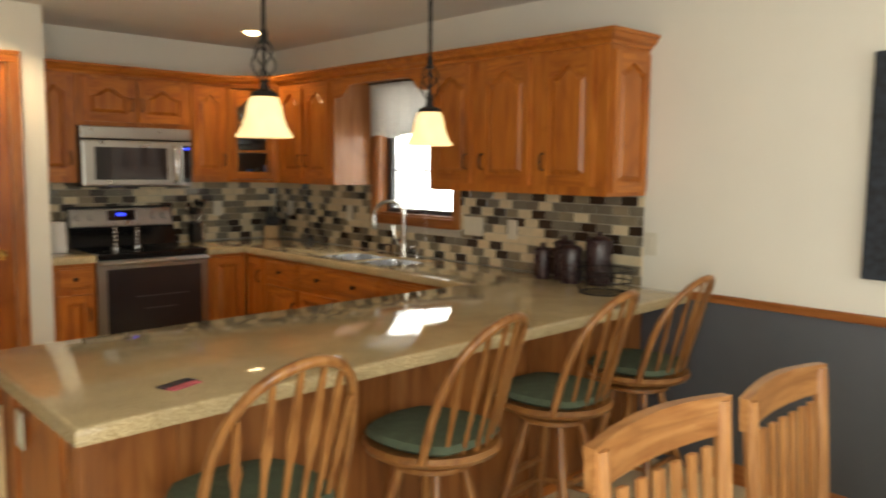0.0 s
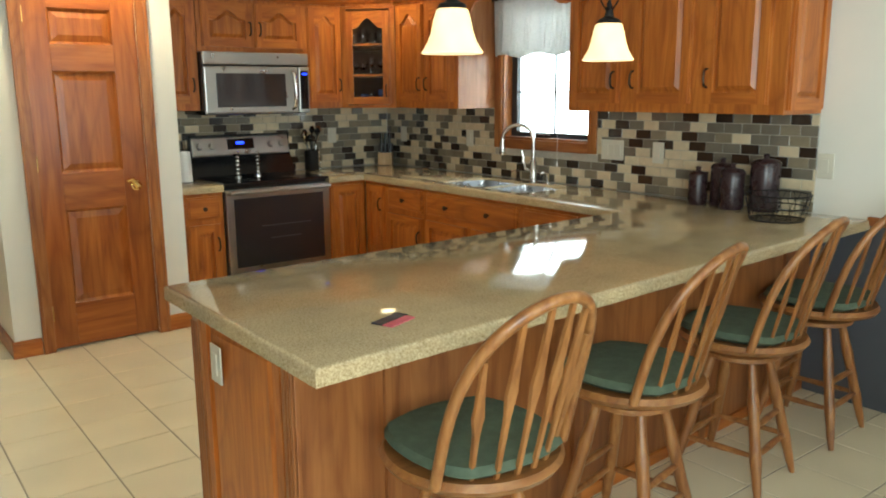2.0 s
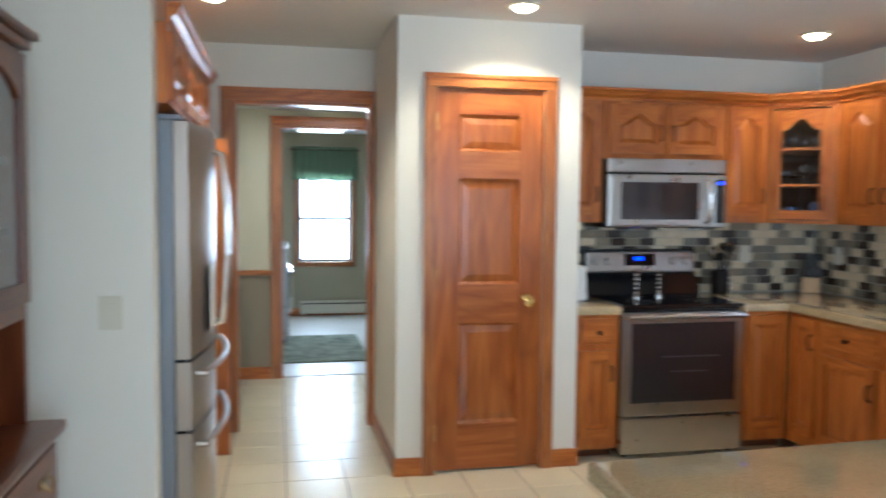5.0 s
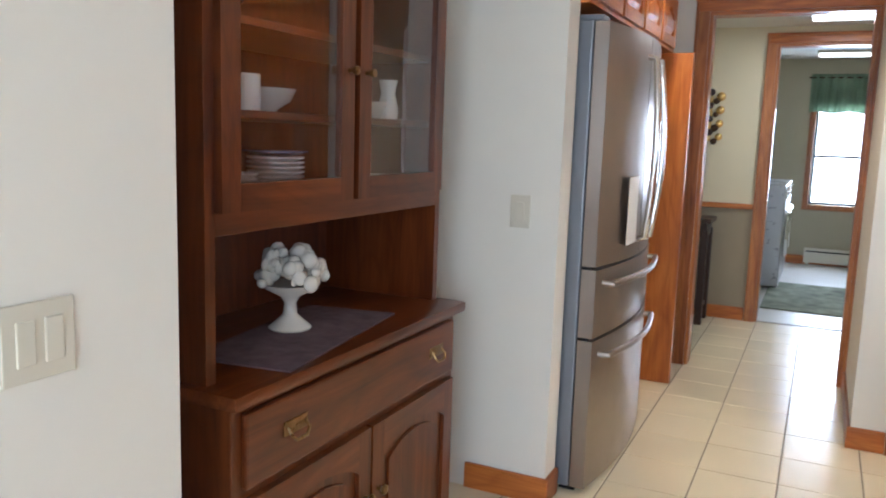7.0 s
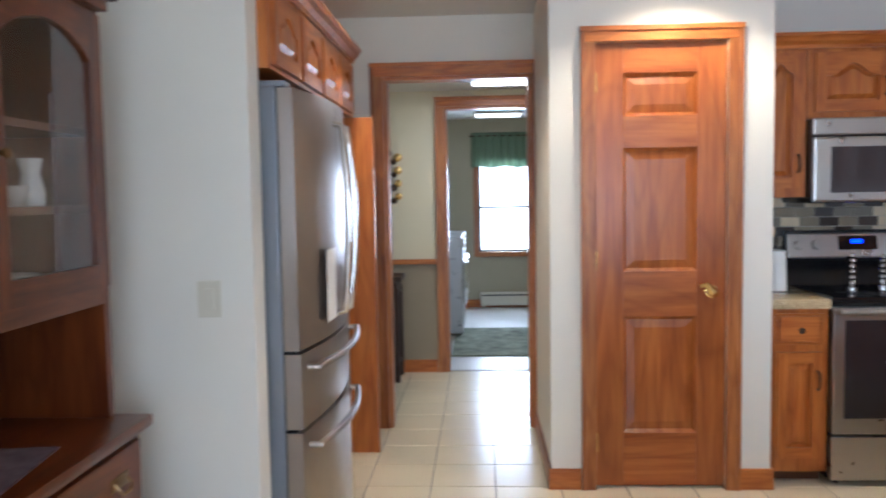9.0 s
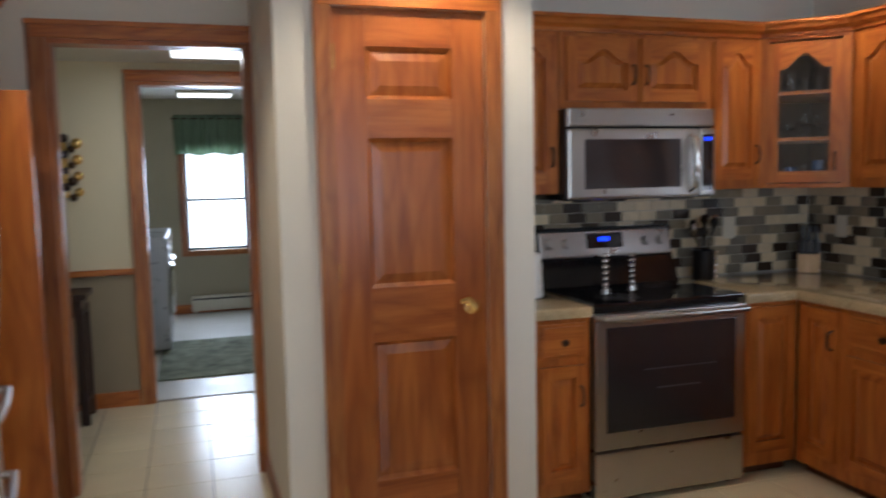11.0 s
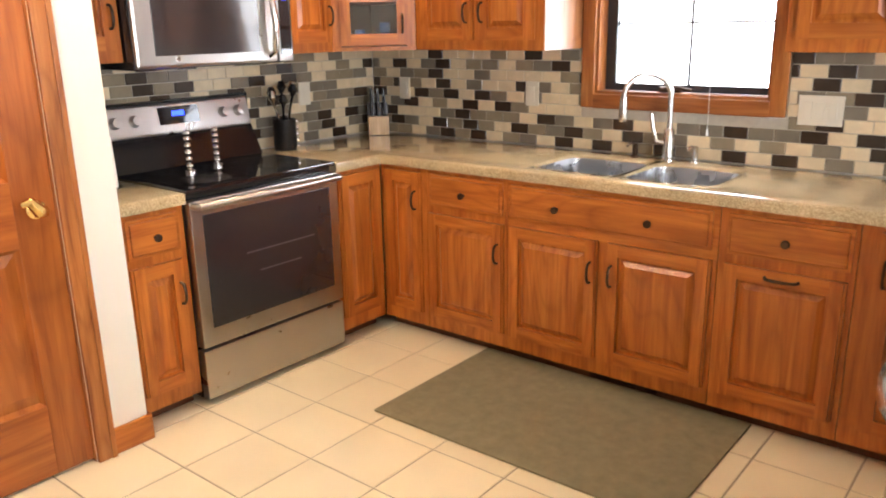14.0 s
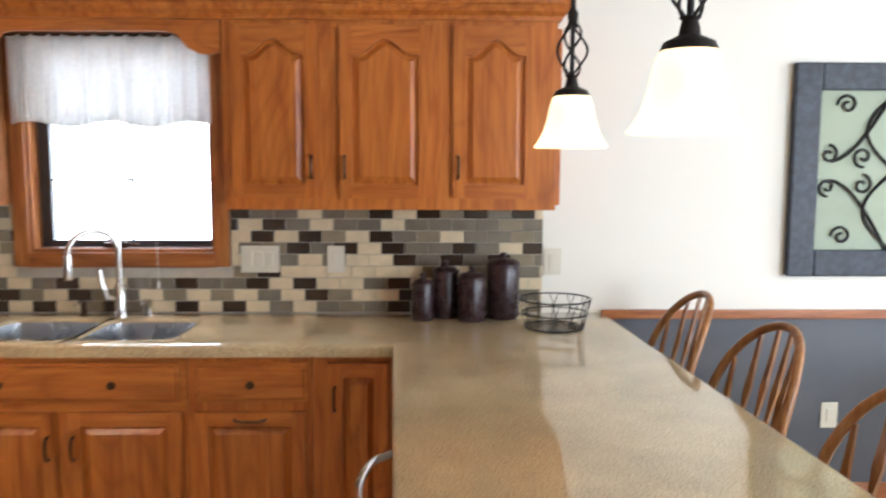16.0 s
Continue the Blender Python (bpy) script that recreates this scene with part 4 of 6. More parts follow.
lathe(bm, [(0.03, 0), (0.03, 0.006), (0.012, 0.012), (0.012, 0.03)], 18)
bmesh.ops.transform(bm, matrix=pose(dw_ - 0.06, 0, 0.905, 90), verts=bm.verts)
part("rosette", bm, BRASS, pd, "polished brass rosette", True)
bm = B()
tube(bm, [(dw_ - 0.06, -0.025, 0.905), (dw_ - 0.06, -0.05, 0.905), (dw_ - 0.072, -0.060, 0.907), (dw_ - 0.10, -0.062, 0.944), (dw_ - 0.125, -0.058, 0.936)], [0.014, 0.021, 0.022, 0.016, 0.01], 8)
part("door_lever", bm, BRASS, pd, "polished brass lever", True)
for z in (0.16, 1.01, 1.81):
    part("hinge", box(B(), -0.008, 0.006, -0.006, 0.004, z, z + 0.09, 0.002), BRASS, pd)

# ---- windows ----
wt = thing("window_1", "oak framed kitchen casement window with white muntins", "window", kind="structure")
y0, y1, z0, z1 = WINY0, WINY1, WINZ0, WINZ1
for nm, a in (("casing_upright", (-0.018, -0.001, y0 - 0.004, y0 + 0.062, z0 - 0.06, z1 + 0.06)), ("casing_upright", (-0.018, -0.001, y1 - 0.062, y1 + 0.004, z0 - 0.06, z1 + 0.06)), ("casing_bottom", (-0.019, -0.001, y1, y0, z0 - 0.062, z0 + 0.003)), ("casing_head", (-0.019, -0.001, y1, y0, z1, z1 + 0.06))):
    part(nm, box(B(), *a, 0.005), TRIM_V if "upright" in nm else OAK_Y, wt)
for nm, a in (("jamb", (-0.001, 0.15, y0 - 0.016, y0, z0, z1)), ("jamb", (-0.001, 0.15, y1, y1 + 0.016, z0, z1)), ("sill", (-0.001, 0.15, y1 + 0.016, y0 - 0.016, z0, z0 + 0.016)), ("head_jamb", (-0.001, 0.15, y1 + 0.016, y0 - 0.016, z1 - 0.016, z1))):
    part(nm, box(B(), *a), TRIM_V if nm == "jamb" else OAK_Y, wt)
fy0, fy1, fz0, fz1 = y0 - 0.018, y1 + 0.018, z0 + 0.018, z1 - 0.018
sash = part("sash", box(box(box(box(B(), 0.07, 0.11, fy0 - 0.05, fy0, fz0, fz1, 0.003), 0.07, 0.11, fy1, fy1 + 0.022, fz0, fz1, 0.003), 0.07, 0.11, fy1 + 0.022, fy0 - 0.05, fz0, fz0 + 0.03, 0.003), 0.07, 0.11, fy1 + 0.022, fy0 - 0.05, fz1 - 0.03, fz1, 0.003), DARKSASH, wt, "dark sash frame")
g = part("pane", box(B(), 0.088, 0.092, fy1 + 0.02, fy0 - 0.048, fz0 + 0.028, fz1 - 0.028), GLASS, wt, "clear glass pane")
g.visible_shadow = False
ym = (fy0 - 0.05 + fy1 + 0.022) / 2
part("muntin", box(B(), 0.084, 0.096, ym - 0.006, ym + 0.006, fz0 + 0.03, fz1 - 0.03), GRILLE, wt)
for z in (1.48, 1.76):
    part("muntin", box(B(), 0.0845, 0.0955, fy1 + 0.022, fy0 - 0.05, z - 0.005, z + 0.005), GRILLE, wt)
bm = B()
box(bm, 0.03, 0.07, -1.70, -1.80, z0 + 0.017, z0 + 0.04, 0.004)
tube(bm, [(0.04, -1.76, z0 + 0.035), (0.015, -1.80, z0 + 0.04), (0.01, -1.86, z0 + 0.03)], 0.008, 8)
part("crank", bm, BRONZE, wt, "dark window crank", True)
t = thing("blind_cord", "thin white pull cord with a tassel hanging at the window", "cord", pose(-0.03, -1.955, 1.02))
part("cord", tube(B(), [(0, 0, 0.03), (0, 0.002, 0.3), (0, 0, 0.70)], 0.0012, 5), PAPER, t)
part("tassel", lathe(B(), [(0.006, 0), (0.005, 0.02), (0.002, 0.032)], 10), PAPER, t, "", True)
lw = thing("window_2", "oak framed laundry window", "window", kind="structure")
for a in ((UX0 - 0.06, UX0, FY - 0.018, FY - 0.001, UZ0 - 0.06, UZ1 + 0.06), (UX1, UX1 + 0.06, FY - 0.018, FY - 0.001, UZ0 - 0.06, UZ1 + 0.06), (UX0, UX1, FY - 0.018, FY - 0.001, UZ0 - 0.06, UZ0), (UX0, UX1, FY - 0.018, FY - 0.001, UZ1, UZ1 + 0.06)):
    part("casing", box(B(), *a, 0.004), TRIM_V, lw)
for z in (UZ0, (UZ0 + UZ1) / 2 - 0.012, UZ1 - 0.03):
    part("sash_rail", box(B(), UX0, UX1, FY + 0.06, FY + 0.09, z, z + 0.026), DARKSASH, lw)
for x in (UX0, UX1 - 0.03):
    part("sash_stile", box(B(), x, x + 0.03, FY + 0.061, FY + 0.089, UZ0, UZ1), DARKSASH, lw)
bm = B()
box(bm, 6.0, 6.1, -9, 6, -0.5, 6.5)
solid("backdrop", bm, glow("bright_hazy_daylight", (0.95, 0.98, 1.0), 4.5), "bright overcast daylight outside", "backdrop")
bm = B()
box(bm, -8, 4, 9.0, 9.1, -0.5, 6)
solid("backdrop_yard", bm, glow("bright_hazy_daylight_yard", (0.95, 0.98, 1.0), 7.5), "bright overcast daylight outside", "backdrop")


def pleated(name, label, y0, y1, z0, z1, x, mat, waves=13, amp=0.014, rz=None):
    """A gathered cloth valance with a ruffled hem, hanging along local x."""
    bm = B()
    L, nx, nz = abs(y1 - y0), waves * 6, 9
    random.seed(int(L * 1000))
    ph = [random.uniform(-0.7, 0.7) for _ in range(waves + 1)]
    grid = []
    for j in range(nz + 1):
        v = j / nz
        row = []
        for i in range(nx + 1):
            u = i / nx
            k = u * waves
            w = math.sin(2 * math.pi * k + ph[int(min(k, waves))] + v * 0.8) * amp * (0.45 + 0.7 * v)
            zz = z1 + (z0 - z1) * v + (0.012 * math.sin(2 * math.pi * u * 2.5) if v > 0.9 else 0)
            row.append(bm.verts.new((u * L, w, zz)))
        grid.append(row)
    for j in range(nz):
        for i in range(nx):
            bm.faces.new((grid[j][i], grid[j][i + 1], grid[j + 1][i + 1], grid[j + 1][i]))
    return bm


bm = pleated("v", "", -1.375, -2.20, 1.712, 2.078, 0, SHEER)
cv = solid("window_valance", bm, SHEER, "gathered white sheer valance over the kitchen window", "curtain", "thing", True, "", pose(-0.045, -1.372, 0, 0, 0, -90))
sd = cv.modifiers.new("thick", "SOLIDIFY")
sd.thickness = 0.002
bm = pleated("v2", "", 0, 0.80, 1.74, 2.16, 0, GREENSHEER, 9, 0.02)
cv = solid("laundry_valance", bm, GREENSHEER, "gathered green sheer valance over the laundry window", "curtain", "thing", True, "", pose(-3.39, FY - 0.05, 0))
cv.modifiers.new("thick", "SOLIDIFY").thickness = 0.002
for nm, p0, p1, mt in (("curtain_rod", (-0.045, -1.345, 2.078), (-0.045, -2.255, 2.078), BRONZE), ("curtain_rod", (-3.41, FY - 0.05, 2.12), (-2.57, FY - 0.05, 2.12), BRONZE)):
    bm = B()
    tube(bm, [p0, p1], 0.008, 8)
    for p in (p0, p1):
        q = Vector(p)
        w = Vector((0.045, 0, 0)) if abs(p[1]) < 3 else Vector((0, 0.05, 0))
        tube(bm, [q, q + w], 0.006, 6)
    solid(nm, bm, mt, "slim dark curtain rod on the window casing", "curtain rod", "thing", True)

# ---- lamps that show ----
for cx, cy in CANS:
    t = thing("recessed_light", "white recessed ceiling light with a glowing bulb", "ceiling light", pose(cx, cy, CEIL), "recessed ceiling lights")
    part("trim_ring", lathe(B(), [(0.062, 0), (0.09, -0.001), (0.092, -0.006), (0.066, -0.01), (0.060, -0.002)], 28), IVORY, t, "", True)
    part("bulb", lathe(B(), [(0.0, -0.034), (0.03, -0.03), (0.05, -0.018), (0.058, -0.003)], 22), BULB, t, "glowing flood bulb", True)
for px, py, pz in PENDANTS:
    t = thing("pendant_light", "bell-shaped frosted glass pendant with twisted iron cage stem", "pendant light", pose(px, py, pz), "pendant lights")
    prof = [(0.095, 0.0), (0.086, 0.012), (0.073, 0.035), (0.063, 0.065), (0.056, 0.10), (0.048, 0.125), (0.03, 0.138), (0.022, 0.14)]
    sh = part("shade", lathe(B(), prof + [(r - 0.004, z - 0.003) for r, z in prof[::-1]], 28), SHADE, t, "glowing amber frosted glass shade", True)
    part("cap", lathe(B(), [(0.046, 0.128), (0.04, 0.142), (0.018, 0.152), (0.013, 0.175), (0.018, 0.18)], 18), IRON, t, "", True)
    for k in range(4):
        pts = []
        for i in range(13):
            u = i / 12
            a = k * math.pi / 2 + u * math.pi * 0.9
            r = 0.008 + 0.030 * math.sin(math.pi * u) ** 0.8
            pts.append((r * math.cos(a), r * math.sin(a), 0.175 + 0.135 * u))
        part("cage_bar", tube(B(), pts, 0.0032, 6), IRON, t, "", True)
    part("stem", tube(B(), [(0, 0, 0.31), (0, 0, CEIL - pz)], 0.007, 8), IRON, t, "", True)
    part("stem_core", tube(B(), [(0, 0, 0.17), (0, 0, 0.315)], 0.006, 8), IRON, t, "", True)
    part("collar", lathe(B(), [(0.012, 0.30), (0.015, 0.305), (0.012, 0.315), (0.014, 0.335), (0.009, 0.345)], 12), IRON, t, "", True)
    part("canopy", lathe(B(), [(0.06, CEIL - pz - 0.001), (0.058, CEIL - pz - 0.015), (0.02, CEIL - pz - 0.028), (0.01, CEIL - pz - 0.04)], 22), IRON, t, "", True)
for nm, z, y, yy0, yy1, x0, x1 in (("ceiling_hall", 2.21, 1.15, NY + 0.121, LY, -5.2, -1.8), ("ceiling_laundry", 2.33, 4.6, LY + 0.121, FY, -4.1, -1.8)):
    bm = B()
    box(bm, x0, x1, yy0, yy1, z, z + 0.04)
    solid(nm, bm, CEILING, "off-white painted lower ceiling", "ceiling")
    t = thing("fluorescent_light", "glowing rectangular ceiling light with white frame", "ceiling light", pose(-3.08, y, z))
    part("frame", box(B(), -0.26, 0.26, -0.15, 0.15, -0.03, -0.0005, 0.004), IVORY, t)
    part("diffuser", box(B(), -0.245, 0.245, -0.135, 0.135, -0.04, -0.028, 0.003), TUBE, t)

# ---- refrigerator and the cabinet over it ----
FRX, FRY = -3.88, -1.735
fr = thing("refrigerator", "stainless french door refrigerator with two bottom drawers", "refrigerator", pose(FRX, FRY, 0, 0, 0, 90))
FW = 0.95
part("body", box(B(), 0, FW, 0.06, 0.73, 0.06, 1.775, 0.006), FRIDGESIDE, fr, "grey painted fridge body")
part("hinge_cover", box(B(), 0.01, 0.10, 0.03, 0.14, 1.775, 1.795, 0.004), FRIDGESIDE, fr)
part("hinge_cover", box(B(), FW - 0.10, FW - 0.01, 0.03, 0.14, 1.775, 1.795, 0.004), FRIDGESIDE, fr)


def bowed(bm, x0, x1, z0, z1, bow0, bow1):
    """A door slab whose front swells towards the middle of the fridge."""
    n = 8
    f = [[bm.verts.new((x0 + (x1 - x0) * i / n, bow0 + (bow1 - bow0) * math.sin(math.pi / 2 * i / n) if bow0 != bow1 else -0.0 - 0.045 * math.sin(math.pi * i / n), z)) for i in range(n + 1)] for z in (z0, z1)]
    k = [[bm.verts.new((x0 + (x1 - x0) * i / n, 0.055, z)) for i in range(n + 1)] for z in (z0, z1)]
    for i in range(n):
        bm.faces.new((f[0][i], f[0][i + 1], f[1][i + 1], f[1][i])), bm.faces.new((k[0][i + 1], k[0][i], k[1][i], k[1][i + 1]))
        bm.faces.new((f[1][i], f[1][i + 1], k[1][i + 1], k[1][i])), bm.faces.new((f[0][i + 1], f[0][i], k[0][i], k[0][i + 1]))
    bm.faces.new((f[0][0], f[1][0], k[1][0], k[0][0])), bm.faces.new((f[1][n], f[0][n], k[0][n], k[1][n]))
    bmesh.ops.recalc_face_normals(bm, faces=bm.faces)
    return bm


H = FW / 2
dl = part("door", bowed(B(), 0.003, H - 0.002, 0.905, 1.77, 0.004, -0.05), FRIDGESTEEL, fr, "stainless left door", True)
d2 = part("door", bowed(B(), FW - 0.003, H + 0.002, 0.905, 1.77, 0.004, -0.05), FRIDGESTEEL, fr, "stainless right door", True)
e1 = part("drawer", bowed(B(), 0.003, FW - 0.003, 0.64, 0.893, 0, 0), FRIDGESTEEL, fr, "", True)
e2 = part("drawer", bowed(B(), 0.003, FW - 0.003, 0.06, 0.628, 0, 0), FRIDGESTEEL, fr, "", True)
for d, x, s in ((dl, H - 0.045, -1), (d2, H + 0.045, 1)):
    pts = [(x, -0.04, 0.97)] + [(x + s * 0.025 * math.sin(math.pi * i / 8), -0.08 - 0.025 * math.sin(math.pi * i / 8), 0.98 + 0.70 * i / 8) for i in range(9)] + [(x, -0.04, 1.69)]
    part("handle", tube(B(), pts, 0.014, 10), CHROME, d, "bowed chrome handle", True)
for d, z in ((e1, 0.84), (e2, 0.57)):
    pts = [(0.07, -0.005, z)] + [(0.07 + (FW - 0.14) * i / 8, -0.045 - 0.045 * math.sin(math.pi * i / 8), z) for i in range(9)] + [(FW - 0.07, -0.005, z)]
    part("handle", tube(B(), pts, 0.013, 10), FRIDGESTEEL, d, "bowed steel handle", True)
part("gasket", box(B(), 0.006, FW - 0.006, 0.02, 0.058, 0.07, 1.765), BLACK, fr, "black rubber door gasket")
part("foot_grille", box(B(), 0.02, FW - 0.02, 0.04, 0.10, FLZ, 0.065), BLACK, fr)
bm = B()
box(bm, 0.22, 0.38, -0.0490, -0.0475, 0.965, 1.225)
solid("note_paper", bm, PAPER, "white paper sheet held on the refrigerator door", "paper", "thing", m=pose(FRX, FRY, 0, 0, 0, 90) @ pose(0, -0.004, 0))
fc = thing("fridge_wall_cabinet", "honey oak cabinet with arched doors over the refrigerator", "wall cabinet", pose(-3.95, -1.757, 0, 0, 0, 90))
FCW = 1.64
part("body", box(B(), 0, FCW, 0, 0.66, 1.83, UT + 0.04, 0.002), OAK, fc)
for i in range(4):
    raised_door(fc, 0.37, 0.24, 0.02 + i * 0.395, 1.845, 0.05, "l", handle=None, name="upper_door")
crown("trim_crown_fridge", [(-3.95, -1.757), (-3.95, -0.117)], UT + 0.038, "oak crown moulding over the refrigerator cabinet").matrix_basis = Matrix()
bm = B()
box(bm, -4.62, -3.84, -0.155, -0.118, FLZ, 1.828, 0.002)
solid("fridge_end_panel", bm, OAK, "tall oak end panel beside the refrigerator", "cabinet panel", "thing")

# ---- hutch ----
ht = thing("hutch", "dark oak china hutch with glass doors over a buffet", "hutch", pose(-4.235, -3.27, -0.03, 0, 0, 90))
HW = 1.09
UPF = 0.065
part("buffet_body", box(B(), 0, HW, 0.0, 0.50, 0.09, 0.815, 0.004), HUTCH, ht)
part("plinth", box(B(), 0.01, HW - 0.01, 0.02, 0.49, FLZ + 0.03, 0.09, 0.003), HUTCH_H, ht)
part("buffet_top", box(B(), -0.025, HW + 0.025, -0.035, 0.515, 0.815, 0.85, 0.012), HUTCH_H, ht, "", True)
df = part("drawer_front", box(B(), 0.03, HW - 0.03, -0.018, 0.0, 0.625, 0.795, 0.006), HUTCH_H, ht)


def bail(parent, x, z):
    bm = B()
    box(bm, x - 0.045, x + 0.045, -0.021, -0.017, z - 0.012, z + 0.022, 0.002)
    tube(bm, [(x - 0.032, -0.022, z + 0.008), (x - 0.034, -0.034, z - 0.008), (x - 0.02, -0.038, z - 0.022), (x + 0.02, -0.038, z - 0.022), (x + 0.034, -0.034, z - 0.008), (x + 0.032, -0.022, z + 0.008)], 0.004, 6)
    part("bail_pull", bm, ANTIQUE, parent, "antique brass bail pull", True)


bail(df, 0.20, 0.715), bail(df, HW - 0.16, 0.715)


def hutch_door(x, w, z, h, glassy, arch):
    T, st = 0.02, 0.06
    N = 14
    zi = h - st - arch
    top = [(st + (w - 2 * st) * i / N, zi + arch * math.sin(math.pi * i / N) ** 0.75) for i in range(N + 1)]
    o = [(st, st), (w - st, st)] + top[::-1]
    bm = B()
    if glassy:
        prism(bm, o, -0.011, -0.008)
        d = part("glass_door", bm, GLASS, ht, "clear arched glass pane in oak frame", m=pose(x, UPF, z))
        d.visible_shadow = False
    else:
        cx, cz = w / 2, h / 2
        prism(bm, [(cx + (a - cx) * 0.8, cz + (b - cz) * 0.84) for a, b in o], -0.016, -0.007)
        d = part("door", bm, HUTCH, ht, m=pose(x, 0, z))
        part("panel_field", prism(B(), o, -0.008, 0), HUTCH, d)
    for a, b in ((0, st), (w - st, w)):
        part("stile", prism(B(), [(a, 0), (b, 0), (b, h), (a, h)], -T, 0), HUTCH, d)
    part("rail", prism(B(), [(st, 0), (w - st, 0), (w - st, st), (st, st)], -T - 0.0005, 0), HUTCH_H, d)
    part("rail", prism(B(), top + [(w - st, h), (st, h)], -T - 0.0005, 0), HUTCH_H, d)
    return d


for x, sgn in ((0.03, 1), (HW / 2 + 0.005, -1)):
    d = hutch_door(x, HW / 2 - 0.035, 0.11, 0.49, False, 0.05)
    knob(d, (HW / 2 - 0.065) if sgn > 0 else 0.03, 0.30, -0.02, ANTIQUE)
UZ = (1.175, 1.93)
part("upper_side", box(B(), 0.0, 0.03, UPF, 0.50, 0.85, UZ[1]), HUTCH, ht)
part("upper_side", box(B(), HW - 0.03, HW, UPF, 0.50, 0.85, UZ[1]), HUTCH, ht)
part("back", box(B(), 0.03, HW - 0.03, 0.485, 0.50, 0.85, UZ[1]), HUTCH, ht)
for z in (1.22, 1.432, 1.635):
    part("shelf", box(B(), 0.03, HW - 0.03, UPF + 0.035, 0.485, z - 0.02, z, 0.002), HUTCH_H, ht)
part("apron", box(B(), 0.03, HW - 0.03, UPF, UPF + 0.02, 1.165, 1.215, 0.002), HUTCH_H, ht)
part("top", box(B(), 0.0, HW, UPF, 0.50, UZ[1], UZ[1] + 0.02), HUTCH_H, ht)
part("cornice", box(box(B(), -0.015, HW + 0.015, UPF - 0.025, 0.50, UZ[1] + 0.02, UZ[1] + 0.05, 0.006), -0.035, HW + 0.035, UPF - 0.045, 0.50, UZ[1] + 0.05, UZ[1] + 0.075, 0.008), HUTCH_H, ht)
part("centre_stile", box(B(), HW / 2 - 0.012, HW / 2 + 0.012, UPF + 0.002, UPF + 0.02, 1.215, UZ[1]), HUTCH, ht)
for x in (0.03, HW / 2 + 0.012):
    d = hutch_door(x, HW / 2 - 0.042, 1.215, UZ[1] - 1.215, True, 0.07)
    knob(d, (HW / 2 - 0.072) if x < 0.1 else 0.03, 0.33, -0.02, ANTIQUE, 0.012)
HM = pose(-4.235, -3.27, -0.03, 0, 0, 90)


def on_hutch(name, label, cat, bm, mat, x, y, z, group=""):
    return solid(name, bm, mat, label, cat, "thing", True, group, HM @ pose(x, y, z + 0.0005))


def plate_stack(r, n):
    bm = B()
    for i in range(n):
        lathe(bm, [(r * 0.55, 0.0), (r * 0.62, 0.003), (r, 0.014), (r, 0.018), (r * 0.6, 0.008), (0, 0.008)], 26, (0, 0, i * 0.012))
    return bm


def bowl(r, h):
    return lathe(B(), [(r * 0.45, 0), (r * 0.5, 0.008), (r * 0.85, h * 0.5), (r, h), (r * 0.96, h), (r * 0.8, h * 0.5), (0, h * 0.15)], 24)


def mug(r, h):
    return lathe(B(), [(r, 0), (r, h), (r * 0.9, h), (r * 0.88, 0.01), (0, 0.01)], 20)


for x, y, z, bm_, lab, cat in ((0.26, 0.20, 1.22, plate_stack(0.048, 5), "short stack of small white porcelain bowls on the hutch shelf", "plates"), (0.43, 0.22, 1.22, plate_stack(0.075, 8), "stack of white dinner plates on the hutch shelf", "plates"), (0.89, 0.215, 1.22, plate_stack(0.065, 3), "stack of white porcelain saucers on the hutch shelf", "bowl"), (0.26, 0.18, 1.432, mug(0.038, 0.085), "white and gold porcelain canister", "canister"), (0.40, 0.25, 1.432, bowl(0.095, 0.06), "white covered serving dish", "bowl"), (0.86, 0.18, 1.432, bowl(0.035, 0.05), "small white porcelain cup", "cup"), (0.935, 0.18, 1.432, lathe(B(), [(0.03, 0), (0.034, 0.03), (0.022, 0.08), (0.03, 0.12), (0, 0.118)], 16), "small white porcelain vase", "vase")):
    on_hutch(cat, lab, cat, bm_, PORCELAIN, x, y, z)
on_hutch("glass_platter", "blue glass platter leaning on the hutch shelf", "platter", lathe(B(), [(0.04, 0), (0.085, 0.012), (0.085, 0.016), (0, 0.006)], 26), PLATEBLUE, 0.43, 0.22, 1.22 + 8 * 0.012 + 0.006)
for x, y in ((0.30, 0.30), (0.40, 0.32), (0.22, 0.35)):
    on_hutch("glass_goblet", "clear glass goblet on the top hutch shelf", "glass", lathe(B(), [(0.03, 0), (0.004, 0.006), (0.004, 0.06), (0.03, 0.09), (0.032, 0.14), (0.029, 0.14), (0.027, 0.092), (0, 0.07)], 16), GLASS, x, y, 1.635, "goblets")
bm = B()
box(bm, -0.32, 0.32, -0.14, 0.14, 0, 0.003)
solid("placemat", bm, PLACEMAT, "mauve patterned placemat on the buffet", "placemat", "thing", m=HM @ pose(0.47, 0.16, 0.8505, 0, 0, 8))
vs = thing("centerpiece", "white ceramic pedestal bowl of sculpted fruit and flowers", "ornament", HM @ pose(0.49, 0.215, 0.854) @ Matrix.Diagonal((0.9, 0.9, 0.9, 1)))
part("pedestal", lathe(B(), [(0.062, 0), (0.066, 0.006), (0.05, 0.02), (0.022, 0.045), (0.018, 0.08), (0.03, 0.10), (0.075, 0.125), (0.085, 0.14), (0, 0.135)], 24), PORCELAIN, vs, "", True)
random.seed(11)
